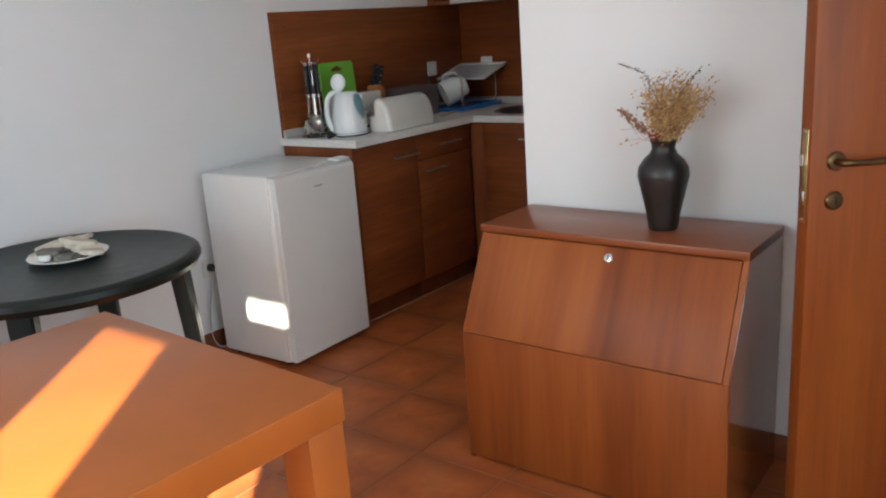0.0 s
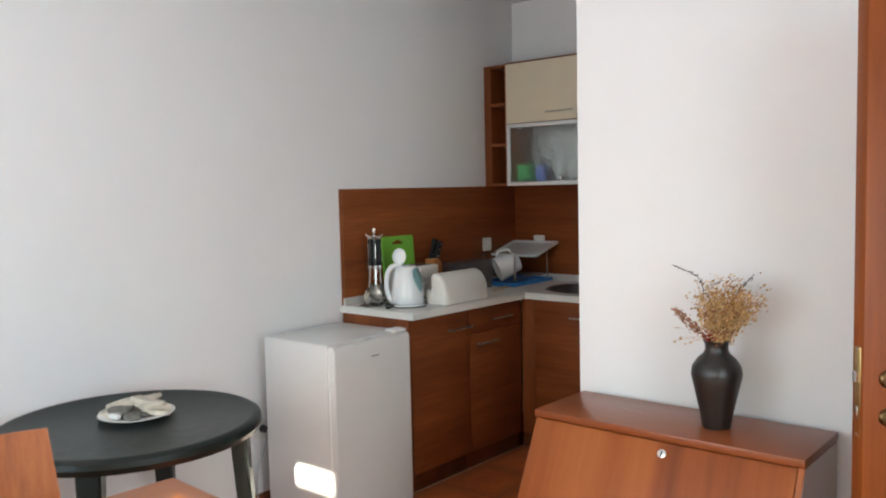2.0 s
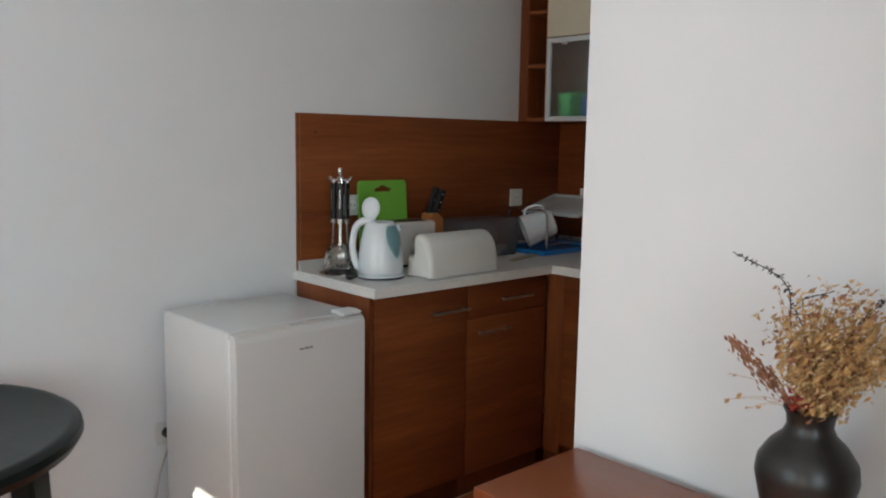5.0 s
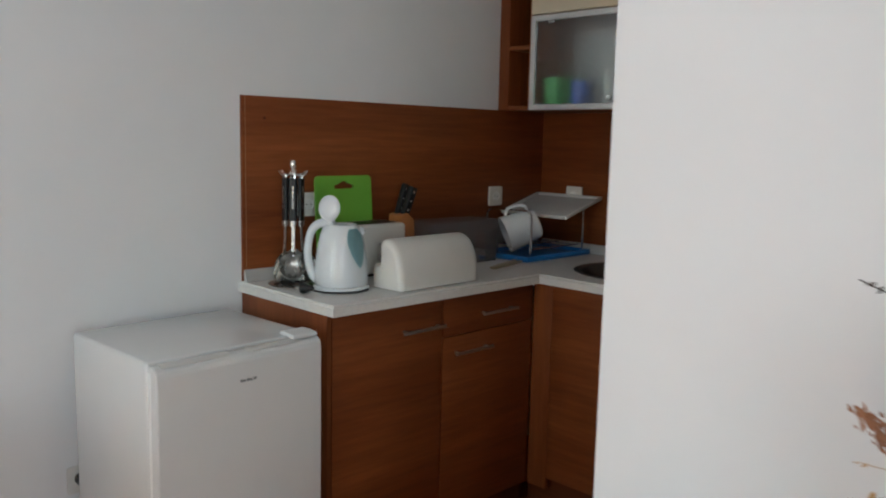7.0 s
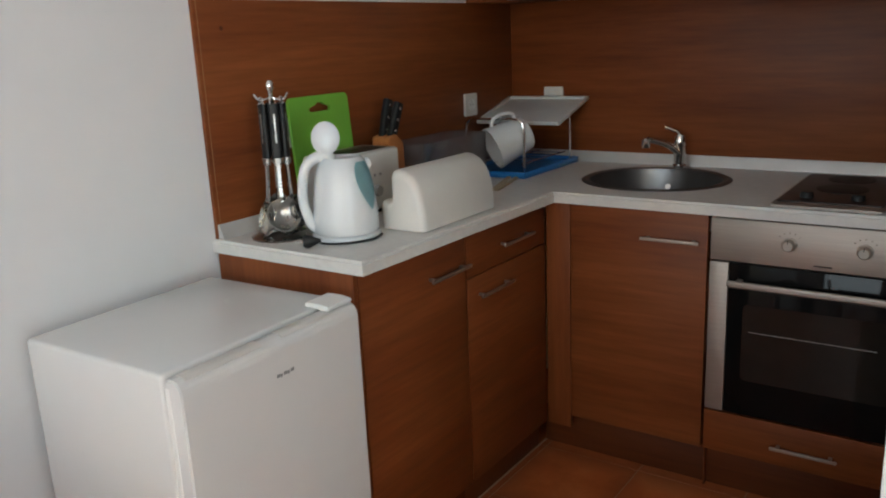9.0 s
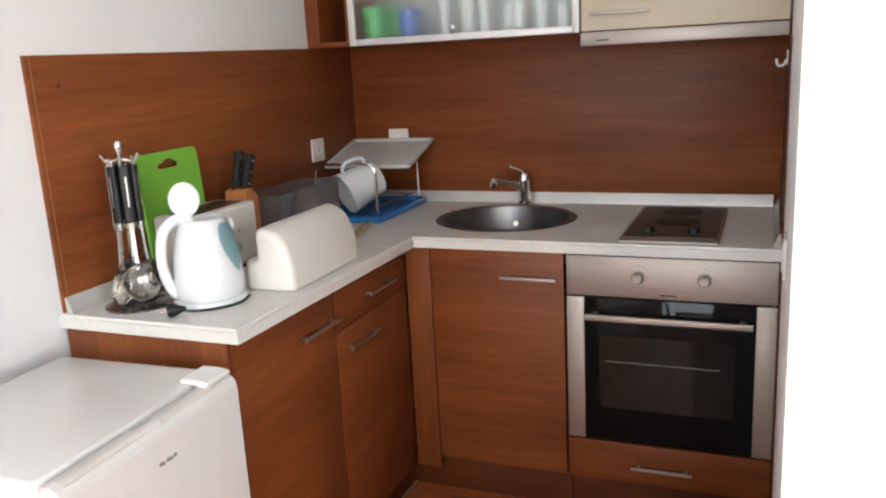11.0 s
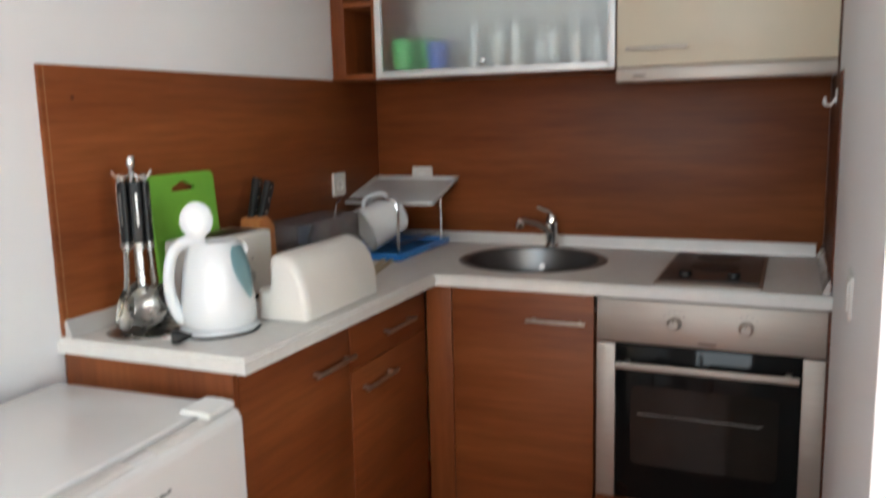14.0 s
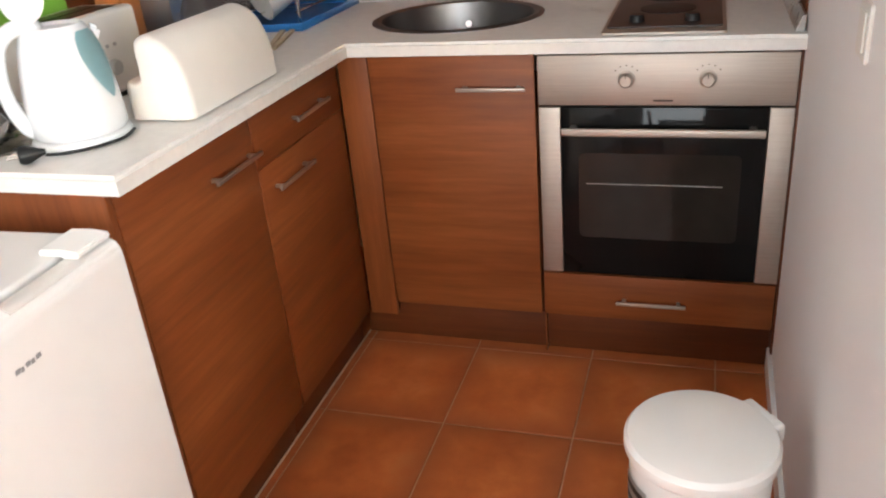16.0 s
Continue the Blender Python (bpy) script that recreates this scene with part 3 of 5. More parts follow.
for z, mt in ((CB + 0.001, KITCHEN_X), (CM - 0.010, KITCHEN_X), (CT - 0.017, KITCHEN_X)):
    part("board", box(0.204, CF + 0.022, z, 1.008, -0.023, z + 0.017, 0.001), mt, gc)
d = part("flap", box(0.187, CF, CM + 0.006, 1.025, CF + 0.019, CT - 0.008, 0.0015), CREAM, gc, "cream laminate lift-up flap")
bar_handle(0.19, "x", d, 0.589, CF, 2.000)
part("top_edge", box(0.186, CF + 0.001, CT - 0.0065, 1.026, CF + 0.0215, CT + 0.001, 0.0005), KITCHEN_X, gc, "thin brown top edge")
gd = part("glass_door", bevel_box(bevel_box(bevel_box(box(0.187, CF, CB + 0.001, 0.211, CF + 0.019, CM + 0.001, 0.0015), 1.001, CF, CB + 0.001, 1.025, CF + 0.019, CM + 0.001, 0.0015), 0.2112, CF + 0.0005, CB + 0.001, 1.0008, CF + 0.0185, CB + 0.024, 0.0015), 0.2112, CF + 0.0005, CM - 0.022, 1.0008, CF + 0.0185, CM + 0.001, 0.0015), ALU, gc, "aluminium door frame")
FROST = glass("frosted_glass", (0.86, 0.87, 0.855), 0.40)
pane = part("pane", box(0.2115, CF + 0.007, CB + 0.0245, 1.0005, CF + 0.011, CM - 0.0225, 0), FROST, gd, "frosted glass pane")
pane.visible_shadow = False
kn = part("knob", lathe([(0, 0.0), (0.009, 0.0), (0.009, 0.005), (0.005, 0.008), (0.005, 0.012), (0.008, 0.017), (0, 0.019)], 18), CHROME, gd)
kn.matrix_local = pose(0.588, CF + 0.006, CB + 0.045, 90, 0, 0)
for hx in (0.275, 0.93):
    part("hinge", box(hx, CF + 0.003, CM - 0.033, hx + 0.03, CF + 0.0068, CM - 0.0235, 0.001), CHROME, gd)

hc = thing("wall_cabinet", 0, 0, 0, "cream-fronted wall cabinet above the cooker hood", "cabinet", "kitchen wall cabinets")
part("body", box(1.030, CF + 0.022, CB + 0.001, 1.652, -0.013, CT, 0.001), KITCHEN_Z, hc)
d = part("door", box(1.031, CF, CB + 0.003, 1.653, CF + 0.019, CT - 0.008, 0.0015), CREAM, hc, "cream laminate door")
bar_handle(0.183, "x", d, 1.153, CF, 1.613)
part("top_edge", box(1.030, CF + 0.001, CT - 0.0065, 1.653, CF + 0.0215, CT + 0.001, 0.0005), KITCHEN_X, hc, "thin brown top edge")
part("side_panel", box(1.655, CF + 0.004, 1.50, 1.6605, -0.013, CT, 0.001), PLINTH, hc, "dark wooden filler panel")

hood = thing("range_hood", 0, 0, 0, "slim stainless steel pull-out cooker hood", "cooker hood")
part("visor", box(1.031, CF - 0.012, 1.515, 1.653, CF + 0.02, 1.557, 0.003), STEEL, hood, "brushed steel front strip")
part("body", box(1.033, CF + 0.022, 1.522, 1.650, -0.013, 1.5585, 0.002), GASKET, hood)
part("maker_mark", box(1.082, CF - 0.0127, 1.529, 1.122, CF - 0.011, 1.533, 0), BLACK, hood)

# ---- bureau ----
bu = thing("bureau", 1.682, -1.932, 0.0, "orange-brown wooden slant-front bureau against the wall", "bureau")
BW, BD0, BD1, BZ1, BZ0 = 0.878, 0.315, 0.468, 0.766, 0.458
side = [(-0.008, 0.0), (-0.008, BZ1 - 0.002), (-BD0, BZ1 - 0.002), (-BD1, BZ0), (-BD1, 0.0)]
part("side_panel", prism(side, "x", 0.0, 0.018, 0.001), BUREAU, bu)
part("side_panel", prism(side, "x", BW - 0.018, BW - 0.002, 0.001), BUREAU, bu)
part("side_sheet", prism([(-0.009, 0.002), (-0.009, BZ1 - 0.004), (-BD0 + 0.003, BZ1 - 0.004), (-BD1 + 0.003, BZ0 - 0.002), (-BD1 + 0.003, 0.002)], "x", BW - 0.0018, BW, 0.0), BUREAU_SIDE, bu, "polished veneer facing of the side")
part("top", box(-0.002, -BD0 - 0.012, BZ1, BW + 0.002, -0.004, BZ1 + 0.024, 0.002), BUREAU_TOP, bu)
part("back_panel", box(0.018, -0.014, 0.02, BW - 0.018, -0.008, BZ1 - 0.001, 0), BUREAU, bu)
part("bottom_board", box(0.018, -BD1 + 0.02, 0.05, BW - 0.018, -0.015, 0.068, 0), BUREAU, bu)
part("lower_front", box(0.003, -BD1 - 0.002, 0.012, BW - 0.003, -BD1 + 0.016, BZ0 - 0.0015, 0.0012), BUREAU, bu)
ln = math.hypot(BD1 - BD0, BZ1 - BZ0)
fl = part("flap", box(0.004, -0.002, 0.0015, BW - 0.020, 0.016, ln - 0.006, 0.0015), BUREAU, bu, "slanting drop-front flap")
fl.matrix_local = pose(0, -BD1, BZ0, -math.degrees(math.atan2(BD1 - BD0, BZ1 - BZ0)), 0, 0)
lk = part("lock", lathe([(0, 0.0), (0.014, 0.0), (0.014, 0.004), (0.010, 0.006), (0, 0.0065)], 20), CHROME, fl, "round chrome flap lock")
lk.matrix_local = pose(0.468, -0.002, ln - 0.042, 90, 0, 0)
part("keyhole", box(0.466, -0.0092, ln - 0.050, 0.471, -0.0078, ln - 0.034, 0.0004), BLACK, fl)

# ---- dining table ----
dt = thing("dining_table", 1.190, -3.336, 0.0, "glossy orange-brown wooden dining table with thick edges", "table", "", -2.6)
TW, TD, TH = 0.930, 0.95, 0.758
part("tabletop", box(0, -TD, TH - 0.07, TW, 0, TH, 0.003, 3), TABLE_WOOD, dt)
for lx in (0.004, TW - 0.094):
    for ly in (-TD + 0.004, -0.094):
        part("leg", box(lx, ly, 0.0, lx + 0.09, ly + 0.09, TH - 0.071, 0.003), TABLE_WOOD, dt)

# ---- round garden table ----
rt = thing("round_table", 0.495, -3.09, 0.0, "round dark green plastic garden table", "table")
RTZ, RTR = 0.748, 0.465
part("tabletop", lathe([(0, RTZ - 0.018), (0.40, RTZ - 0.018), (0.43, RTZ - 0.05), (0.452, RTZ - 0.052), (RTR, RTZ - 0.030), (RTR - 0.003, RTZ - 0.012), (RTR - 0.018, RTZ - 0.002), (RTR - 0.032, RTZ - 0.001), (RTR - 0.040, RTZ - 0.005), (0, RTZ - 0.004)], 64), DARK_GREEN, rt)
for k in range(4):
    a = math.radians(44 + 90 * k)
    p0, p1 = Vector((0.385 * math.cos(a), 0.385 * math.sin(a), RTZ - 0.02)), Vector((0.43 * math.cos(a), 0.43 * math.sin(a), 0.0))
    bm = bmesh.new()
    ax, ay = Vector((math.cos(a), math.sin(a), 0)), Vector((-math.sin(a), math.cos(a), 0))
    rows = []
    for f in (0.0, 0.5, 1.0):
        c, w, t = p0.lerp(p1, f), 0.040 - 0.012 * f, 0.030 - 0.008 * f
        rows.append([bm.verts.new(c + sx * t * ax + sy * w * ay) for sx, sy in ((-1, -1), (1, -1), (1, 1), (-1, 1))])
    for q, r in zip(rows, rows[1:]):
        for i in range(4):
            bm.faces.new((q[i], q[(i + 1) % 4], r[(i + 1) % 4], r[i]))
    bm.faces.new(rows[0])
    bm.faces.new(rows[-1])
    bmesh.ops.recalc_face_normals(bm, faces=bm.faces)
    bmesh.ops.bevel(bm, geom=list(bm.edges), offset=0.006, segments=2, affect="EDGES", clamp_overlap=True)
    part("leg", bm, DARK_GREEN, rt)

# ---- door ----
setting("door_frame", bevel_box(bevel_box(box(2.72, W_Y + 0.02, 0, 2.75, W_Y + 0.124, 2.06, 0.002), 3.235, W_Y + 0.02, 0, 3.265, W_Y + 0.124, 2.06, 0.002), 2.75, W_Y + 0.02, 2.03, 3.235, W_Y + 0.124, 2.06, 0.002), DOOR_WOOD, "brown wooden door frame in the wall", "door frame")
LEAF = 0.66
hinge, free = Vector((3.195, -1.940)), Vector((2.725, -2.403))
turn = math.degrees(math.atan2(free.y - hinge.y, free.x - hinge.x))
dl = thing("door_leaf", hinge.x, hinge.y, 0.008, "orange-brown wooden room door standing ajar", "door", "", turn)
leaf = part("leaf", box(0.0, -0.0225, 0.0, LEAF, 0.0225, 2.0, 0.002), DOOR_WOOD, dl)
plate_bm = box(LEAF - 0.0005, -0.012, 0.915, LEAF + 0.0022, 0.012, 1.137, 0.0008)
lp = part("lock_plate", plate_bm, BRASS, leaf, "brass lock plate on the door edge")
part("latch", prism([(-0.007, 1.052), (-0.007, 1.078), (0.007, 1.078), (0.007, 1.052)], "x", LEAF + 0.002, LEAF + 0.011, 0.001), CHROME, leaf, "bright latch bolt")
part("bolt", box(LEAF + 0.002, -0.005, 0.958, LEAF + 0.0035, 0.005, 0.990, 0.0004), CHROME, leaf)
for z in (0.922, 1.130):
    sc = part("screw", lathe([(0, 0), (0.004, 0), (0.003, 0.0012), (0, 0.0014)], 10), CHROME, leaf)
    sc.matrix_local = pose(LEAF + 0.0021, 0, z, 0, 90, 0)
for sgn in (1, -1):
    for z in (1.060, 0.966):
        rs = part("rosette", lathe([(0, 0), (0.0225, 0), (0.0225, 0.004), (0.019, 0.009), (0.012, 0.010), (0, 0.010)], 28), BRONZE, leaf, "round dark bronze rosette")
        rs.matrix_local = pose(LEAF - 0.062, sgn * 0.0224, z, -90 * sgn, 0, 0)
    part("door_handle", tube(curve_points([(LEAF - 0.062, sgn * 0.028, 1.060), (LEAF - 0.062, sgn * 0.052, 1.060), (LEAF - 0.075, sgn * 0.064, 1.060), (LEAF - 0.115, sgn * 0.064, 1.058), (LEAF - 0.185, sgn * 0.062, 1.059)], 6), 0.0074, 12, taper=[1.15] * 12 + [1.0] * 8 + [1.0, 1.05, 1.1, 1.1, 1.0]), BRONZE, leaf, "dark bronze lever handle")
    part("keyhole", box(LEAF - 0.0645, sgn * 0.0314, 0.957, LEAF - 0.0595, sgn * 0.0332, 0.975, 0.0008), BLACK, leaf)

# ---- chair ----
ch = thing("dining_chair", 1.058, -3.775, 0.0, "orange-brown veneered chair drawn up to the dining table", "chair")
bm, rows = bmesh.new(), []
for i in range(13):
    yy = -0.20 + 0.40 * i / 12
    bow = 0.030 * (1 - (yy / 0.20) ** 2)
    rows.append([bm.verts.new((-bow - 0.05 * (z - 0.62) / 0.31, yy * (1.0 - 0.10 * (z - 0.62) / 0.31 * 1.0), z)) for z in (0.62, 0.70, 0.78, 0.86, 0.915, 0.935 - 0.006 * abs(yy) / 0.2)])
for a, b in zip(rows, rows[1:]):
    for k in range(5):
        bm.faces.new((a[k], b[k], b[k + 1], a[k + 1]))
bmesh.ops.recalc_face_normals(bm, faces=bm.faces)
bmesh.ops.solidify(bm, geom=list(bm.faces), thickness=0.016)
part("backrest", bm, CHAIR_WOOD, ch, "curved veneered backrest")
part("seat", prism(rounded(0.40, 0.40, 0.05, 5, 0.215, 0.0), "z", 0.43, 0.452, 0.004), CHAIR_WOOD, ch)
for lx, ly, top in ((0.02, -0.17, 0.66), (0.02, 0.17, 0.66), (0.38, -0.17, 0.43), (0.38, 0.17, 0.43)):
    part("leg", prism(rounded(0.034, 0.034, 0.008, 3, lx, ly), "z", 0.0, top, 0.001), CHAIR_WOOD, ch)

# ---- plate of flat stones on the round table ----
PLATE_Z = RTZ - 0.0035
lone("plate", lathe([(0, 0.0), (0.075, 0.0), (0.085, 0.004), (0.132, 0.017), (0.134, 0.020), (0.131, 0.021), (0.082, 0.008), (0, 0.006)], 48), WHITE_PLASTIC, 0.475, -3.05, PLATE_Z, "white china plate on the round garden table", "plate")
STONE = plain("pale_stone", (0.56, 0.50, 0.41), 0.7, 0, 0.25, 30.0, 150.0, 0.4)
STONE_DARK = plain("grey_stone", (0.16, 0.15, 0.13), 0.75, 0, 0.3, 30.0, 150.0, 0.4)
rng = random.Random(4)


def stone(r, thick, mat, x, y, z, rx, ry, rz):
    pts, n = [], 9
    for i in range(n):
        a = 2 * math.pi * i / n
        q = r * rng.uniform(0.75, 1.15)
        pts.append((q * math.cos(a), 0.62 * q * math.sin(a)))
    ob = lone("flat_stone", prism(pts, "z", -thick / 2, thick / 2, 0.003), mat, 0, 0, 0, "flat pale broken stone on the plate" if mat is STONE else "flat dark grey stone on the plate", "stone", "stones on the plate")
    ob.matrix_world = pose(x, y, z, rx, ry, rz)


for r, th, mat, dx, dy, dz, rx, ry, rz in ((0.066, 0.020, STONE, -0.055, -0.055, 0.024, 6, -8, 30), (0.060, 0.018, STONE_DARK, 0.020, 0.0, 0.018, 0, 0, 70), (0.058, 0.016, STONE, -0.06, 0.02, 0.026, -6, -8, 100),
                                     (0.060, 0.018, STONE, 0.060, 0.045, 0.026, 0, 8, 20), (0.050, 0.018, STONE_DARK, 0.05, -0.04, 0.022, 3, 5, 140), (0.074, 0.016, STONE, -0.050, -0.02, 0.046, 9, -12, 50),
                                     (0.070, 0.016, STONE, 0.030, 0.035, 0.044, -4, 5, 35), (0.066, 0.015, STONE, 0.045, 0.02, 0.062, -8, 8, 25), (0.050, 0.014, STONE_DARK, -0.005, -0.05, 0.040, 6, 2, 75), (0.052, 0.014, STONE, 0.0, 0.05, 0.062, -6, -6, 60), (0.036, 0.018, WHITE_PLASTIC, 0.0, -0.085, 0.026, 0, 0, 10)):
    stone(r, th, mat, 0.475 + dx, -3.05 + dy, PLATE_Z + dz, rx, ry, rz)

# ---- vase with dried flowers ----
VX, VY, VZ = 2.25, -2.095, BZ1 + 0.0245
CLAY = plain("dark_brown_glaze", (0.013, 0.010, 0.008), 0.42, 0, 0.3, 12.0, 120.0, 0.25, 0.12)
lone("vase", lathe([(0, 0.0), (0.042, 0.0), (0.044, 0.006), (0.052, 0.055), (0.068, 0.125), (0.077, 0.165), (0.074, 0.190), (0.058, 0.215), (0.040, 0.232), (0.034, 0.246), (0.036, 0.262), (0.041, 0.272), (0.037, 0.272), (0.031, 0.260), (0.030, 0.245), (0, 0.20)], 48), CLAY, VX, VY, VZ, "dark brown glazed clay vase on the bureau", "vase")
STRAW = plain("dried_straw", (0.46, 0.26, 0.095), 0.8, 0, 0.35, 40.0)
STRAW_PALE = plain("dried_petals", (0.62, 0.42, 0.19), 0.8, 0, 0.35, 40.0)
RUST = plain("dried_rust_grass", (0.30, 0.13, 0.065), 0.85, 0, 0.35, 40.0)
TWIG = plain("dark_seed_twig", (0.035, 0.022, 0.018), 0.7)
RED = plain("dried_red_petals", (0.32, 0.03, 0.02), 0.8, 0, 0.3, 30.0)
bq = thing("dried_bouquet", VX, VY, VZ + 0.215, "dried straw-coloured flowers and seed twigs in the vase", "dried flowers")
rng = random.Random(11)


def petal(bm, p, size, d=None):
    """A small curled flake."""
    n = Vector((rng.uniform(-1, 1), rng.uniform(-1, 1), rng.uniform(-1, 1))).normalized()
    u = (d or n.orthogonal()).normalized()
    w = u.cross(n)
    if w.length < 1e-3:
        w = u.orthogonal()
    w.normalize()
    a, b = size, size * rng.uniform(0.35, 0.6)
    c = u.cross(w) * size * 0.3
    v = [bm.verts.new(p + q) for q in (-a * u, b * w + c, a * u, -b * w + c)]
    bm.faces.new((v[0], v[1], v[2]))
    bm.faces.new((v[0], v[2], v[3]))


stems, heads, pale, brown = bmesh.new(), bmesh.new(), bmesh.new(), bmesh.new()
for k in range(56):
    az, lean = rng.uniform(0, 2 * math.pi), rng.uniform(0.03, 0.85)
    ln2 = rng.uniform(0.11, 0.215) * (1.0 if rng.random() < 0.85 else 1.1)
    tip = Vector((math.cos(az) * math.sin(lean) * ln2 * 0.86 + 0.046, math.sin(az) * math.sin(lean) * ln2 * 0.62, 0.05 + math.cos(lean) * ln2 * 0.92))
    base = Vector((rng.uniform(-0.018, 0.018), rng.uniform(-0.018, 0.018), 0.0))
    mid = base.lerp(tip, 0.5) + Vector((0, 0, 0.025))
    tube([base, mid, tip], 0.0007, 5, stems)
    for i in range(rng.randint(55, 80)):
        t = rng.uniform(0.30, 1.02)
        c = base.lerp(mid, 2 * t) if t < 0.5 else mid.lerp(tip, 2 * t - 1)
        off = Vector((rng.gauss(0, 1), rng.gauss(0, 0.8), rng.gauss(0, 1))) * (0.008 + 0.010 * t)
        petal(rng.choice((heads, heads, heads, pale, pale, brown)), c + off, rng.uniform(0.0026, 0.0084))
part("stem", stems, STRAW, bq, "thin dry stalks")
tagged(part("flower_head", heads, STRAW, bq, "straw-coloured dried flower heads"), kind="stuff")
tagged(part("husk", brown, RUST, bq, "brown dried husks"), kind="stuff")
tagged(part("petal", pale, STRAW_PALE, bq, "pale dried petals"), kind="stuff")
bm = bmesh.new()
spine = curve_points([(0, 0, 0.03), (-0.055, -0.012, 0.085), (-0.134, -0.02, 0.150)], 8)
tube(spine, 0.0018, 5, bm)
for i in range(260):
    t = rng.uniform(0.35, 1.0)
    c = spine[min(int(t * (len(spine) - 1)), len(spine) - 1)]
    petal(bm, c + Vector((rng.gauss(0, 1), rng.gauss(0, 1), rng.gauss(0, 1))) * 0.009 * (1.25 - 0.7 * t), rng.uniform(0.003, 0.007), Vector((-0.6, 0, 0.7)))
part("grass_plume", bm, RUST, bq, "rust-brown dried grass plume")
for way, n, end in ((((0.0, 0.0, 0.04), (-0.035, -0.01, 0.17), (-0.060, 0.010, 0.245), (-0.150, 0.01, 0.284)), 16, 0.5), (((0.0, 0.0, 0.04), (-0.015, 0.0, 0.16), (-0.035, 0.0, 0.215), (0.02, 0.0, 0.245)), 9, 0.35), (((0, 0, 0.04), (0.04, 0.0, 0.16), (0.07, 0, 0.215), (0.115, 0.0, 0.27)), 9, 0.6)):
    bm = bmesh.new()
    line = curve_points(way, 9)
    tube(line, 0.0009, 5, bm)
    for i in range(n):
        c = line[int((end + (1 - end) * i / n) * (len(line) - 1))]
        for q in range(3):
            petal(bm, c + Vector((rng.gauss(0, 1), rng.gauss(0, 1), rng.gauss(0, 1))) * 0.0025, 0.0042)
    part("seed_twig", bm, TWIG, bq, "thin twig with dark seeds")
bm = bmesh.new()
for i in range(60):
    petal(bm, Vector((-0.008 + rng.gauss(0, 0.012), -0.02 + rng.gauss(0, 0.008), 0.072 + rng.gauss(0, 0.008))), rng.uniform(0.004, 0.008))
part("red_blossom", bm, RED, bq, "dark red dried blossom")
bm = bmesh.new()
for dx, dz in ((-0.105, 0.025), (-0.075, 0.02), (-0.09, 0.01), (-0.13, 0.015), (-0.055, 0.21), (-0.05, 0.19), (-0.05, 0.165), (0.15, 0.21), (0.17, 0.20), (0.155, 0.17), (0.13, 0.13), (-0.12, 0.06)):
    p = Vector((dx, -0.025, dz + 0.03))
    tube(curve_points([(dx * 0.25, 0, 0.05), tuple(p * 0.6 + Vector((0, 0, 0.03))), tuple(p)], 4), 0.0004, 4, bm)
    for q in range(2):
        petal(bm, p + Vector((rng.gauss(0, 0.002), 0, rng.gauss(0, 0.002))), rng.uniform(0.004, 0.007))
part("seed_spray", bm, STRAW, bq, "wispy hanging oat seeds")

# ---- on the worktop ----
WT = TOP + 0.0006

# sink and tap
sk = thing("sink", SX, SY, TOP, "oval stainless steel sink set into the worktop", "sink")
part("bowl", lathe([(0.0, -0.150), (0.30, -0.149), (0.62, -0.140), (0.80, -0.105), (0.865, -0.03), (0.885, 0.002), (0.95, 0.006), (1.0, 0.0012), (1.0, 0.0), (0.90, -0.004), (0.80, -0.115), (0.60, -0.152), (0.0, -0.160)], 64, sx=SRX, sy=SRY), SINK_STEEL, sk)
part("drain", lathe([(0, -0.1485), (0.036, -0.1485), (0.040, -0.146), (0.030, -0.146), (0.022, -0.1475), (0, -0.1475)], 24), CHROME, sk)
part("overflow", lathe([(0, 0.0), (0.011, 0.0), (0.011, 0.003), (0, 0.003)], 16), CHROME, sk).matrix_local = pose(-0.02, 0.186, -0.06, 70, 0, 0)
tap = thing("tap", 0.747, -0.070, TOP + 0.004, "chrome single-lever kitchen mixer tap", "tap")
part("base", lathe([(0, 0), (0.027, 0), (0.027, 0.006), (0.022, 0.012), (0.021, 0.075), (0.024, 0.082), (0.024, 0.105), (0.018, 0.118), (0, 0.121)], 28), CHROME, tap)
part("spout", tube(curve_points([(0, -0.012, 0.050), (-0.03, -0.055, 0.088), (-0.062, -0.115, 0.110), (-0.072, -0.132, 0.112)], 6), 0.0115, 14), CHROME, tap)
part("nozzle", lathe([(0, -0.022), (0.013, -0.022), (0.0145, -0.018), (0.0145, 0.006), (0.010, 0.012), (0, 0.013)], 18, at=(-0.078, -0.136, 0.106)), CHROME, tap)
part("lever", tube(curve_points([(0, 0, 0.118), (-0.012, -0.008, 0.130), (-0.040, -0.02, 0.143), (-0.050, -0.024, 0.148)], 5), 0.006, 12), CHROME, tap, "slim chrome lever")

# hob
hb = thing("hob", 0, 0, TOP, "narrow two-plate electric hob in the worktop", "hob")
HOB_TOP = plain("brown_hob_enamel", (0.022, 0.015, 0.012), 0.35, 0.0, 0.15, 6.0)
HOT = plain("dark_cast_plate", (0.016, 0.012, 0.010), 0.5, 0.0, 0.2, 20.0)
part("frame", prism(rounded(0.290, 0.540, 0.008, 4, 1.341, -0.368), "z", 0.0006, 0.006, 0.0015), STEEL, hb)
part("surface", prism(rounded(0.272, 0.480, 0.006, 4, 1.341, -0.345), "z", 0.0062, 0.009, 0.001), HOB_TOP, hb)
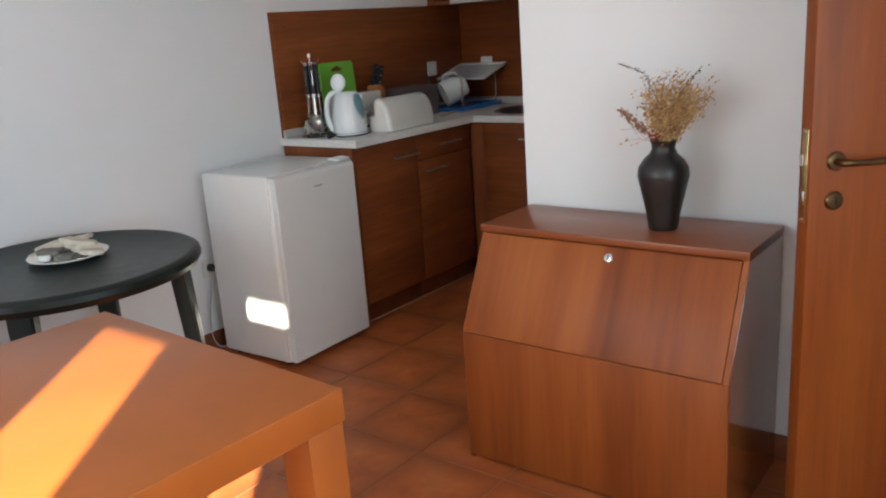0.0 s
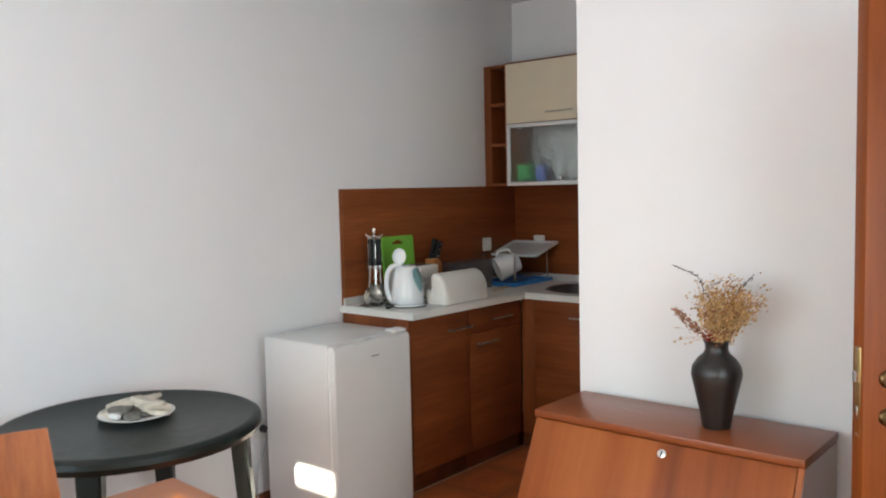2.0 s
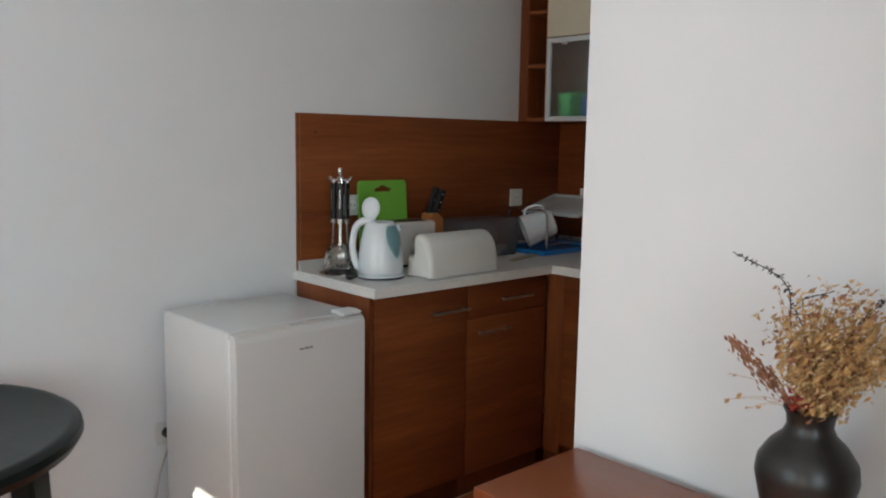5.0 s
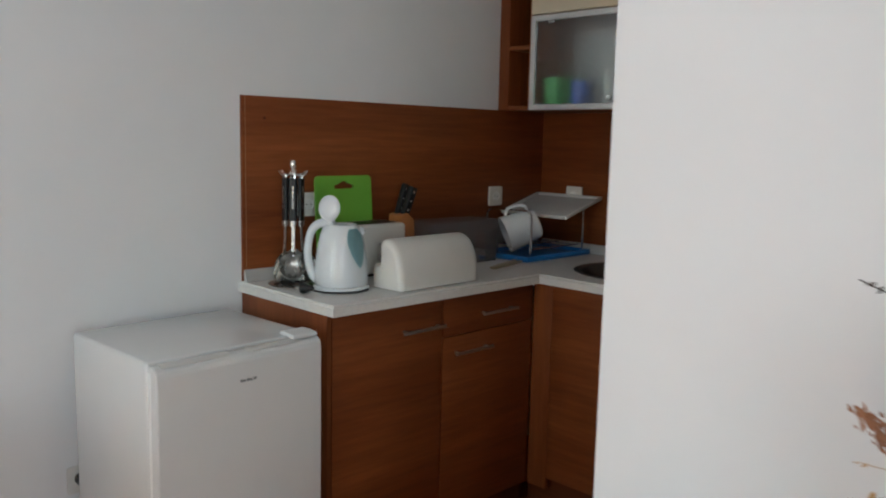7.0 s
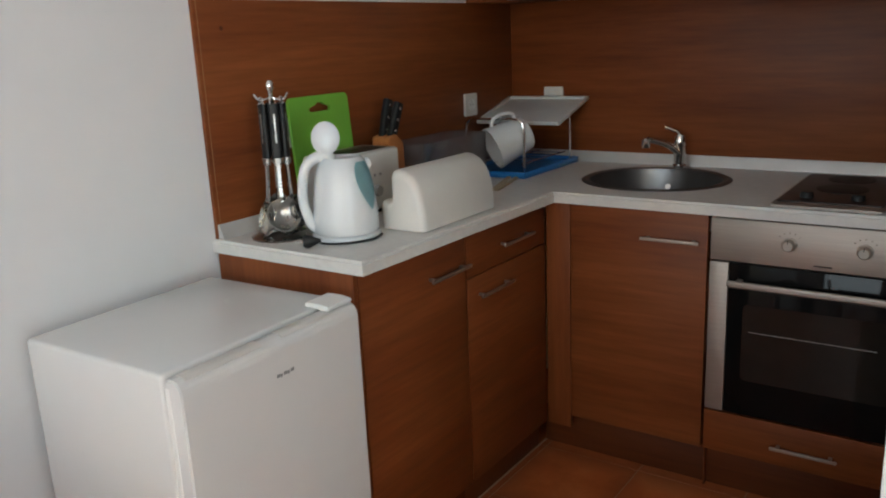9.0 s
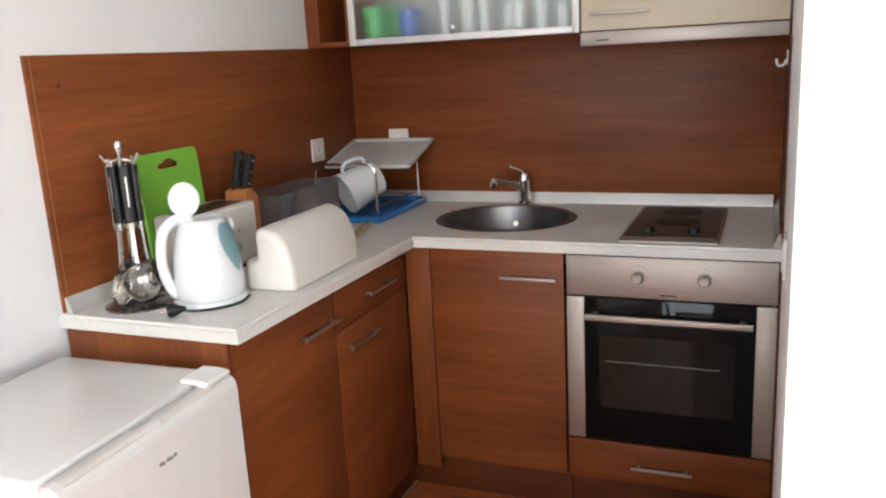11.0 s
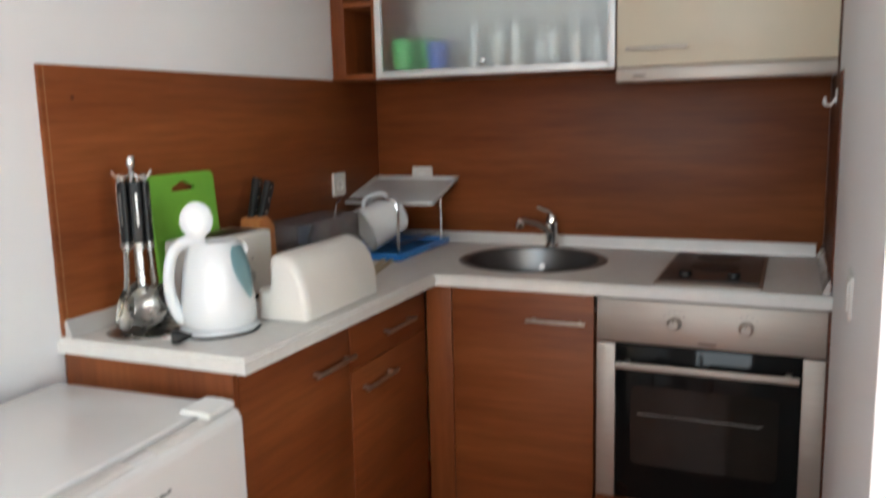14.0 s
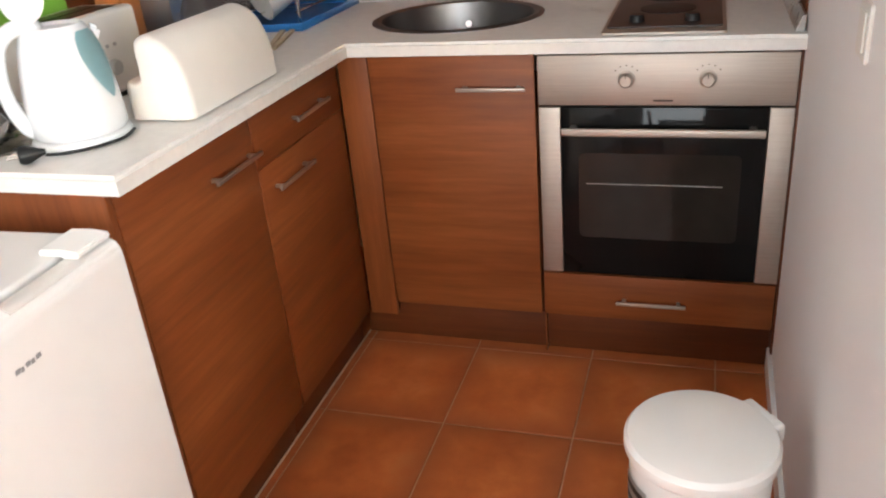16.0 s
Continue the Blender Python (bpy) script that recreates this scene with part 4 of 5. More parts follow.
for px, py, pr in ((1.341, -0.36, 0.072), (1.341, -0.19, 0.068)):
    part("hotplate", lathe([(0, 0.0112), (0.018, 0.0112), (0.022, 0.0106), (pr - 0.006, 0.0118), (pr, 0.0108), (pr, 0.0088), (0, 0.0088)], 40, at=(px, py, 0)), HOT, hb, "round black hotplate")
for px in (1.272, 1.406):
    part("knob", lathe([(0, 0.026), (0.015, 0.026), (0.018, 0.022), (0.019, 0.009), (0, 0.009)], 22, at=(px, -0.515, 0)), BLACK, hb, "round black control knob")

# kettle
KX, KY = 0.312, -1.420
KW = plain("white_kettle_plastic", (0.69, 0.71, 0.72), 0.25, 0, 0.02, 6.0, 300.0, 0.03, 0.2)
TEAL = plain("pale_teal_gauge", (0.33, 0.54, 0.57), 0.18, 0, 0.1)
kt = thing("kettle", KX, KY, WT, "white electric kettle with pale blue gauge, lid open", "kettle")
part("base", lathe([(0, 0), (0.090, 0), (0.092, 0.004), (0.090, 0.011), (0.084, 0.015), (0, 0.015)], 48), KW, kt, "white round base")
part("body", lathe([(0, 0.0165), (0.083, 0.0165), (0.0865, 0.024), (0.0865, 0.050), (0.083, 0.095), (0.077, 0.140), (0.069, 0.178), (0.060, 0.201), (0.050, 0.212), (0.044, 0.206), (0.0, 0.200)], 56), KW, kt)
HA = math.atan2(-0.75, -0.65)
hd, hp = Vector((math.cos(HA), math.sin(HA), 0)), Vector((-math.sin(HA), math.cos(HA), 0))
loop = [hd * r + Vector((0, 0, z)) for r, z in ((0.030, 0.212), (0.066, 0.214), (0.095, 0.190), (0.107, 0.140), (0.106, 0.090), (0.092, 0.045), (0.074, 0.028))]
ends = curve_points(loop, 7)
part("handle", tube(ends, 0.0130, 14, taper=[1.25 - 0.25 * math.sin(math.pi * i / (len(ends) - 1)) for i in range(len(ends))]), KW, kt, "large looped handle")
sp = part("spout", prism([(0.0, 0.0), (0.016, 0.020), (0.020, 0.036), (0.0, 0.048)], "y", -0.015, 0.015, 0.006), KW, kt)
sp.matrix_local = pose(-hd.x * 0.058, -hd.y * 0.058, 0.160, 0, 0, math.degrees(HA) + 180)
bm, rows = bmesh.new(), []
for i in range(13):
    t = i / 12
    z = 0.078 + 0.124 * t
    rb = float(np.interp(z, (0.05, 0.095, 0.140, 0.178, 0.201), (0.0865, 0.083, 0.077, 0.069, 0.060)))
    wv = 0.42 * math.sin(math.pi * min(1, 0.16 + 0.84 * (1 - t) ** 0.75)) ** 0.8 + 0.03
    rows.append([bm.verts.new(((rb + 0.0022) * math.cos(a), (rb + 0.0022) * math.sin(a), z)) for a in [0.02 + wv * (k / 6 - 0.5) * 2 + 0.10 * (1 - t) for k in range(7)]])
for a, b in zip(rows, rows[1:]):
    for k in range(6):
        bm.faces.new((a[k], a[k + 1], b[k + 1], b[k]))
bmesh.ops.solidify(bm, geom=list(bm.faces), thickness=0.004)
part("gauge", bm, TEAL, kt, "pale blue-green water gauge")
part("lid_hinge", tube(curve_points([hd * 0.030 + Vector((0, 0, 0.206)), hd * 0.036 + Vector((0, 0, 0.222)), hd * 0.037 + Vector((0, 0, 0.238))], 4), 0.016, 14), KW, kt, "thick white lid hinge")
ld = part("lid", lathe([(0, 0.0), (0.030, 0.0), (0.036, 0.003), (0.038, 0.008), (0.033, 0.013), (0.020, 0.016), (0, 0.017)], 36, sx=1.0, sy=1.12), KW, kt, "round lid standing open")
ld.matrix_local = pose(hd.x * 0.036, hd.y * 0.036, 0.262, 82, 0, 28)
pc = thing("power_cord", 0, 0, 0, "black power cord with plug lying on the worktop", "power cord")
cord = curve_points([(KX + 0.083, KY + 0.045, WT + 0.004), (KX + 0.098, KY - 0.010, WT + 0.004), (KX + 0.078, KY - 0.062, WT + 0.004), (KX + 0.040, KY - 0.098, WT + 0.004), (KX + 0.020, KY - 0.125, WT + 0.010)], 8)
part("cable", tube(cord, 0.0030, 8), BLACK, pc)
part("plug", lathe([(0, 0.0), (0.014, 0.0), (0.017, 0.006), (0.016, 0.016), (0.008, 0.034), (0.005, 0.044), (0, 0.044)], 18), BLACK, pc).matrix_world = pose(KX - 0.012, KY - 0.152, WT + 0.017, 90, 0, 128)
for s2 in (-1, 1):
    part("pin", tube([(KX - 0.012 - s2 * 0.006, KY - 0.152 + s2 * 0.007, WT + 0.017), (KX - 0.027 - s2 * 0.006, KY - 0.164 + s2 * 0.007, WT + 0.017)], 0.0022, 8), CHROME, pc)

# bread box
bbx = [(0.492, -0.009), (0.491, 0.036), (0.484, 0.078), (0.469, 0.114), (0.448, 0.138), (0.425, 0.150), (0.405, 0.153), (0.392, 0.148), (0.386, 0.136), (0.384, 0.070), (0.354, 0.067), (0.346, 0.060), (0.343, 0.048), (0.343, -0.009)]
bb = thing("bread_box", 0, 0, WT, "cream plastic roll-top bread box on the worktop", "bread box")
bm, rows = bmesh.new(), []
RB = 0.024
for end, sign in ((-1.320, 1), (-0.948, -1)):
    ring = [(d, RB - math.sqrt(max(RB * RB - (RB - d) ** 2, 0.0))) for d in (0.0, 0.002, 0.006, 0.012, 0.018, RB)]
    for d, inset in (ring if sign > 0 else reversed(ring)):
        rows.append([bm.verts.new((0.425 + (p.x - 0.425) * (1 - inset / 0.085), end + sign * d, (p.y + 0.012) * (1 - inset / 0.165))) for p in curve_points([(x, z, 0) for x, z in bbx], 2)])
for a, b in zip(rows, rows[1:]):
    for k in range(len(a)):
        bm.faces.new((a[k], a[(k + 1) % len(a)], b[(k + 1) % len(a)], b[k]))
bm.faces.new(rows[0])
bm.faces.new(rows[-1])
bmesh.ops.recalc_face_normals(bm, faces=bm.faces)
part("lid", bm, CREAM_PLASTIC, bb, "curved cream lid")
part("base", box(0.352, -1.308, 0.0, 0.484, -0.960, 0.0028, 0.0005), CREAM_PLASTIC, bb)

# toaster
ts = thing("toaster", 0, 0, WT, "cream two-slot toaster behind the kettle", "toaster")
part("body", box(0.060, -1.315, 0.010, 0.206, -1.040, 0.186, 0.012, 4), CREAM_PLASTIC, ts)
part("base", box(0.067, -1.308, 0.0, 0.199, -1.047, 0.0095, 0.002), BLACK, ts)
SLOT = plain("toasted_brown_metal", (0.060, 0.036, 0.024), 0.4, 0.5, 0.4, 25.0)
part("slot", box(0.086, -1.285, 0.1856, 0.178, -1.066, 0.1872, 0.0005), SLOT, ts, "dark toasting slot")
part("bread_guide", box(0.129, -1.280, 0.1860, 0.135, -1.071, 0.1882, 0.0005), BLACK, ts)
kn = part("knob", lathe([(0, 0), (0.017, 0), (0.018, 0.004), (0.015, 0.014), (0, 0.015)], 22), GASKET, ts, "grey browning knob")
kn.matrix_local = pose(0.206, -1.160, 0.070, 0, 90, 0)
for dy in (-0.013, 0.013):
    part("button", lathe([(0, 0), (0.0045, 0), (0.004, 0.003), (0, 0.003)], 12), GASKET, ts).matrix_local = pose(0.206, -1.152 + dy, 0.116, 0, 90, 0)

# cutting board with a grip hole
GREEN = plain("lime_green_plastic", (0.19, 0.46, 0.055), 0.38, 0, 0.05, 10.0, 200.0, 0.2)
bm = bmesh.new()
out = rounded(0.255, 0.352, 0.018, 4, 0, 0.176)
hole = [(-0.040, 0.305), (-0.045, 0.309), (-0.044, 0.317), (-0.018, 0.325), (-0.010, 0.331), (0.010, 0.331), (0.018, 0.325), (0.044, 0.317), (0.045, 0.309), (0.040, 0.305)]
for lp2 in (out, hole):
    vs = [bm.verts.new((0.0, y, z)) for y, z in lp2]
    for i in range(len(vs)):
        bm.edges.new((vs[i], vs[(i + 1) % len(vs)]))
bmesh.ops.triangle_fill(bm, edges=list(bm.edges), use_beauty=True)
ext = bmesh.ops.extrude_face_region(bm, geom=list(bm.faces))
bmesh.ops.translate(bm, verts=[g for g in ext["geom"] if isinstance(g, bmesh.types.BMVert)], vec=(0.009, 0, 0))
bmesh.ops.recalc_face_normals(bm, faces=bm.faces)
cb = lone("cutting_board", bm, GREEN, 0, 0, 0, "lime green plastic cutting board leaning on the splashback", "cutting board")
cb.matrix_world = pose(0.054, -1.198, WT, 0, -4.2, 0)

# knife block
kb = thing("knife_block", 0.120, -0.985, WT, "small wooden knife block with black-handled knives", "knife block")
ORANGE_WOOD = wood("knife_block_wood", (0.30, 0.10, 0.025), (0.42, 0.155, 0.045), (0.52, 0.21, 0.07), "z", 0.45)
part("block", prism([(-0.036, 0.0), (0.040, 0.0), (0.034, 0.184), (0.0, 0.214), (-0.036, 0.206)], "x", -0.036, 0.036, 0.003), ORANGE_WOOD, kb)
for i, (dx, dy, ln3) in enumerate(((-0.013, -0.004, 0.130), (0.014, 0.002, 0.120))):
    hnd = part("knife_handle", prism(rounded(0.023, 0.034, 0.008, 3), "z", 0.0, ln3, 0.003), BLACK, kb, "black knife handle with rivets")
    hnd.matrix_local = pose(dx, dy - 0.005, 0.196, -20, 6 * i - 2, 0)
    for z in (0.25, 0.55, 0.85):
        rv = part("rivet", lathe([(0, 0), (0.0046, 0), (0.004, 0.001), (0, 0.0012)], 10), CHROME, hnd)
        rv.matrix_local = pose(0.0115, 0.0, z * ln3, 0, 90, 0)

# utensil stand
us = thing("utensil_stand", 0.150, -1.495, WT, "chrome utensil stand hung with black-handled tools", "utensil stand")
part("base", lathe([(0, 0), (0.082, 0), (0.084, 0.004), (0.070, 0.010), (0.012, 0.016), (0, 0.016)], 40), TOOL_STEEL, us)
part("pole", lathe([(0, 0.016), (0.006, 0.016), (0.006, 0.385), (0.010, 0.392), (0.011, 0.402), (0.007, 0.412), (0, 0.414)], 16), CHROME, us)
for k in range(6):
    a = math.radians(15 + 60 * k)
    u = Vector((math.cos(a), math.sin(a), 0))
    part("hook", tube(curve_points([u * 0.005 + Vector((0, 0, 0.368)), u * 0.034 + Vector((0, 0, 0.362)), u * 0.050 + Vector((0, 0, 0.378))], 5), 0.0022, 8), CHROME, us)


def oval_head(r, tall, deep, lip):
    """A shallow oval spoon head; its hollow looks along local z, its long axis lies along local x."""
    return lathe([(0, 0.0), (r * 0.45, deep * 0.10), (r * 0.8, deep * 0.45), (r, deep), (r * 0.96, deep + lip), (r * 0.76, deep * 0.5 + lip), (r * 0.42, deep * 0.16 + lip), (0, lip)], 28, sx=tall, sy=1.0)


for k, head in enumerate(("ladle", "spoon", "turner", "skimmer", "spoon", "ladle")):
    a = math.radians(15 + 60 * k + 8)
    tool = thing("kitchen_tool", us.location.x + 0.030 * math.cos(a), us.location.y + 0.030 * math.sin(a), WT, "steel kitchen tool with black handle on the stand", "kitchen tool", "tools on the utensil stand", math.degrees(a))
    hnd = part("handle", prism(rounded(0.014, 0.026, 0.006, 3), "z", 0.215, 0.354, 0.003), BLACK if k != 3 else CHROME, tool, "long handle")
    part("inlay", prism(rounded(0.004, 0.075, 0.0019, 3, 0.0, 0.292), "x", 0.0068, 0.0078), TOOL_STEEL, hnd, "bright steel inlay")
    part("collar", prism(rounded(0.015, 0.020, 0.005, 3), "z", 0.196, 0.2145, 0.002), TOOL_STEEL, tool, "steel collar below the handle")
    part("loop", tube(curve_points([(0, -0.006, 0.352), (0, -0.006, 0.368), (0, 0.006, 0.368), (0, 0.006, 0.352)], 4), 0.002, 6), CHROME, tool)
    part("shaft", prism([(-0.0022, 0.196), (0.0022, 0.196), (0.0045, 0.145), (0.0085, 0.098), (0.0045, 0.098), (0.0, 0.145)], "y", -0.0045, 0.0045, 0.0012), TOOL_STEEL, tool)
    if head == "turner":
        hm = part("blade", prism([(-0.022, 0.010), (0.030, 0.010), (0.036, 0.016), (0.024, 0.100), (0.010, 0.112), (-0.010, 0.112), (-0.024, 0.100), (-0.036, 0.016)], "x", 0.0060, 0.0078, 0.0004), TOOL_STEEL, tool, "flat steel blade")
        for q in (-0.012, 0.0, 0.012):
            part("slot", box(0.0055, q - 0.002, 0.030, 0.0083, q + 0.002, 0.080, 0.0002), BLACK, hm)
    else:
        r2, tall, deep = {"ladle": (0.045, 1.05, 0.034), "spoon": (0.031, 1.55, 0.012), "skimmer": (0.048, 1.05, 0.010)}[head]
        hm = part("bowl", oval_head(r2, tall, deep, 0.0016), TOOL_STEEL, tool, "polished steel bowl")
        hm.matrix_local = pose(0.004, 0, 0.056, 0, 78 if head != "ladle" else 62, 0)

# dish rack with tray
BLUE = plain("bright_blue_plastic", (0.025, 0.21, 0.58), 0.32, 0, 0.05)
dr = thing("dish_rack", 0, 0, WT, "chrome wire dish rack on a blue drip tray", "dish rack")
bm = box(0.045, -0.486, 0.0, 0.330, -0.048, 0.005, 0.002)
for b in ((0.045, -0.486, 0.0051, 0.055, -0.048, 0.022), (0.320, -0.486, 0.0051, 0.330, -0.048, 0.022), (0.0552, -0.486, 0.0051, 0.3198, -0.477, 0.022), (0.0552, -0.057, 0.0051, 0.3198, -0.048, 0.022)):
    bevel_box(bm, *b, 0.003)
part("drip_tray", bm, BLUE, dr, "bright blue plastic drip tray")
for yy, hgt, x1 in ((-0.425, 0.203, 0.295), (-0.085, 0.220, 0.312)):
    part("arch", tube(curve_points([(0.047, yy, 0.006), (0.047, yy, 0.10), (0.049, yy, hgt - 0.026), (0.062, yy, hgt - 0.006), (0.085, yy, hgt), (0.17, yy, hgt), (x1 - 0.038, yy, hgt), (x1 - 0.015, yy, hgt - 0.006), (x1 - 0.002, yy, hgt - 0.026), (x1, yy, 0.10), (x1, yy, 0.006)], 6), 0.0052, 10), CHROME, dr, "chrome tube arch")
for xx in (0.075, 0.285):
    part("bracket", tube([(xx, -0.086, 0.2185), (xx, -0.262, 0.1680)], 0.0045, 8), CHROME, dr, "bracket under the upper tray")
for yy in (-0.36, -0.30, -0.24, -0.18, -0.12):
    part("wire", tube([(0.06, yy, 0.045), (0.288, yy, 0.045)], 0.002, 6), CHROME, dr)
for xx in (0.062, 0.170, 0.286):
    part("rail", tube([(xx, -0.425, 0.043), (xx, -0.075, 0.043)], 0.0025, 6), CHROME, dr)
GREY_TRAY = plain("pale_grey_plastic", (0.58, 0.58, 0.57), 0.4, 0, 0.06)
ut = thing("plastic_tray", 0, 0, 0, "pale grey plastic tray resting on the dish rack", "tray")
bm = box(0.0, -0.262, 0.0, 0.352, 0.0, 0.005, 0.002)
for b in ((-0.004, -0.266, 0.0, 0.008, 0.004, 0.016), (0.344, -0.266, 0.0, 0.356, 0.004, 0.016), (0.0082, -0.266, 0.0, 0.3438, -0.254, 0.016), (0.0082, -0.008, 0.0, 0.3438, 0.004, 0.016)):
    bevel_box(bm, *b, 0.004)
part("tray", bm, GREY_TRAY, ut).matrix_world = pose(0.012, -0.032, WT + 0.241, 16, 0, 0)
axis = Vector((-0.57, -0.74, -0.37)).normalized()
up = (Vector((0.0, 0.0, 1.0)) - axis * axis.z).normalized()
side = axis.cross(up)
mg = thing("mug", 0.0, 0.0, 0.0, "white mug draining upside down in the dish rack", "mug")
mg.matrix_world = Matrix.Translation((0.262, -0.343, WT + 0.152)) @ Matrix((up, side, axis)).transposed().to_4x4() @ Matrix.Diagonal((1.34, 1.34, 1.22, 1))
part("cup", lathe([(0, 0.0), (0.042, 0.0), (0.047, 0.005), (0.053, 0.060), (0.058, 0.116), (0.059, 0.120), (0.056, 0.120), (0.050, 0.058), (0.044, 0.010), (0, 0.008)], 40), KW, mg)
part("handle", tube(curve_points([(0.046, 0, 0.022), (0.064, 0, 0.024), (0.074, 0, 0.050), (0.073, 0, 0.084), (0.056, 0, 0.098)], 6), 0.0055, 10), KW, mg)
CLEAR = glass("clear_plastic", (0.80, 0.81, 0.83), 0.03)
SMOKY = glass("smoky_clear_plastic", (0.84, 0.80, 0.79), 0.05, 1.22)
SMOKY.node_tree.nodes["Principled BSDF"].inputs["Transmission Weight"].default_value = 0.93
CLEAR.node_tree.nodes["Principled BSDF"].inputs["Transmission Weight"].default_value = 0.92
for gx, gy in ((0.115, -0.475), (0.085, -0.40)):
    gl = lone("drinking_glass", lathe([(0, 0.0), (0.034, 0.0), (0.038, 0.10), (0.0365, 0.10), (0.0325, 0.006), (0, 0.006)], 28), CLEAR, gx, gy + (0 if gx > 0.1 else 0.02), WT + (0.0 if gx > 0.1 else 0.049), "clear drinking glass beside the dish rack", "glass", "glasses by the rack")
bm = box(0.05, -0.90, 0.0, 0.20, -0.53, 0.004, 0.001)
for b in ((0.05, -0.90, 0.0041, 0.053, -0.53, 0.172), (0.197, -0.90, 0.0041, 0.20, -0.53, 0.172), (0.0531, -0.90, 0.0041, 0.1969, -0.897, 0.172), (0.0531, -0.533, 0.0041, 0.1969, -0.53, 0.172), (0.0531, -0.66, 0.0041, 0.1969, -0.657, 0.14), (0.0531, -0.78, 0.0041, 0.1969, -0.777, 0.14)):
    bevel_box(bm, *b, 0.001)
lone("storage_box", bm, SMOKY, 0, 0, WT, "open smoky clear plastic storage box with dividers", "box")
PALE_WOOD = wood("pale_wood", (0.42, 0.33, 0.20), (0.52, 0.42, 0.27), (0.60, 0.50, 0.34), "y", 0.6)
for k in range(2):
    st = lone("wooden_spatula", prism(rounded(0.016, 0.25, 0.006, 3), "z", 0.0, 0.007, 0.002), PALE_WOOD, 0.325 - 0.022 * k, -0.60, WT + 0.0002, "pale wooden spatula lying on the worktop", "spatula", "wooden spatulas", 14 + 4 * k)

# things behind the frosted door
GREEN_CUP = plain("green_plastic_cup", (0.10, 0.46, 0.12), 0.35)
BLUE_CUP = plain("blue_plastic_cup", (0.10, 0.16, 0.50), 0.35)
CUP_GLASS = plain("pale_tumbler_glass", (0.70, 0.70, 0.68), 0.2)
for nm, gx, gy, r, hgt, mt, lb in (("cup", 0.262, -0.262, 0.047, 0.115, GREEN_CUP, "green plastic cup inside the wall cabinet"), ("cup", 0.330, -0.20, 0.040, 0.115, GREEN_CUP, "green plastic cup inside the wall cabinet"), ("cup", 0.395, -0.262, 0.043, 0.100, BLUE_CUP, "blue plastic cup inside the wall cabinet"),
                               ("glass", 0.535, -0.275, 0.021, 0.145, CUP_GLASS, "tall glass inside the wall cabinet"), ("glass", 0.612, -0.24, 0.030, 0.130, CUP_GLASS, "tall glass inside the wall cabinet"), ("glass", 0.683, -0.275, 0.022, 0.140, CUP_GLASS, "tall glass inside the wall cabinet"),
                               ("glass", 0.760, -0.245, 0.026, 0.085, CUP_GLASS, "short glass inside the wall cabinet"), ("glass", 0.808, -0.275, 0.025, 0.110, CUP_GLASS, "short glass inside the wall cabinet"), ("glass", 0.885, -0.270, 0.025, 0.100, CUP_GLASS, "short glass inside the wall cabinet"), ("glass", 0.955, -0.265, 0.026, 0.080, CUP_GLASS, "short glass inside the wall cabinet")):
    lone(nm, lathe([(0, 0.0), (r * 0.78, 0.0), (r, hgt), (r * 0.94, hgt), (r * 0.72, 0.006), (0, 0.006)], 24), mt, gx, gy, CB + 0.0185, lb, "cup" if nm == "cup" else "glass", "cups in the wall cabinet" if nm == "cup" else "glasses in the wall cabinet")

# ---- wall fittings ----
def socket(x, y, z, face, label):
    """A square plate with a round well; face is the way it looks."""
    s = thing("wall_socket", x, y, z, label, "socket", "wall sockets", {"x": 90, "-x": -90, "-y": 0}[face])
    part("plate", prism(rounded(0.084, 0.084, 0.006, 4), "y", -0.010, -0.0005, 0.002), CREAM_PLASTIC, s)
    w = part("well", lathe([(0, 0.0), (0.0205, 0.0), (0.0215, 0.004), (0.0195, 0.004), (0.018, 0.001), (0, 0.001)], 28), WHITE_PLASTIC, s)
    w.matrix_local = pose(0, -0.0095, 0, 90, 0, 0)
    for dx in (-0.0095, 0.0095):
        part("hole", lathe([(0, 0), (0.0025, 0), (0.0025, 0.0006), (0, 0.0006)], 10), BLACK, s).matrix_local = pose(dx, -0.0106, 0, 90, 0, 0)
    return s


socket(0.012, -0.340, 1.186, "x", "cream wall socket on the wood splashback")
socket(0.208, -0.012, 1.188, "-y", "cream wall socket behind the dish rack")
socket(0.012, -1.342, 1.190, "x", "cream wall socket beside the cutting board")
socket(0.0, -2.155, 0.400, "x", "cream wall socket with plug beside the fridge")
fc = thing("fridge_plug", 0, 0, 0, "dark fridge plug and grey cable at the wall socket", "plug")
part("plug", lathe([(0, 0), (0.019, 0), (0.020, 0.012), (0.013, 0.036), (0, 0.038)], 18), BLACK, fc).matrix_local = pose(0.0145, -2.160, 0.405, 0, 90, 0)
part("cable", tube(curve_points([(0.048, -2.160, 0.405), (0.066, -2.170, 0.385), (0.052, -2.212, 0.25), (0.036, -2.218, 0.10), (0.040, -2.19, 0.02), (0.07, -2.13, 0.012)], 7), 0.0035, 8), GASKET, fc)
sw = thing("light_switch", W_X - 0.0105, -1.383, 1.100, "cream light switch on the partition wall", "switch", "", -90)
part("plate", prism(rounded(0.082, 0.082, 0.008, 4), "y", -0.006, -0.0005, 0.002), CREAM_PLASTIC, sw)
part("rocker", prism(rounded(0.050, 0.056, 0.004, 3), "y", -0.009, -0.0065, 0.001), CREAM_PLASTIC, sw)
hk = thing("wall_hook", W_X - 0.0105, -0.42, 1.452, "small white hook on the side panel", "hook", "", -90)
part("plate", prism(rounded(0.022, 0.045, 0.008, 4), "y", -0.004, -0.0005, 0.001), WHITE_PLASTIC, hk)
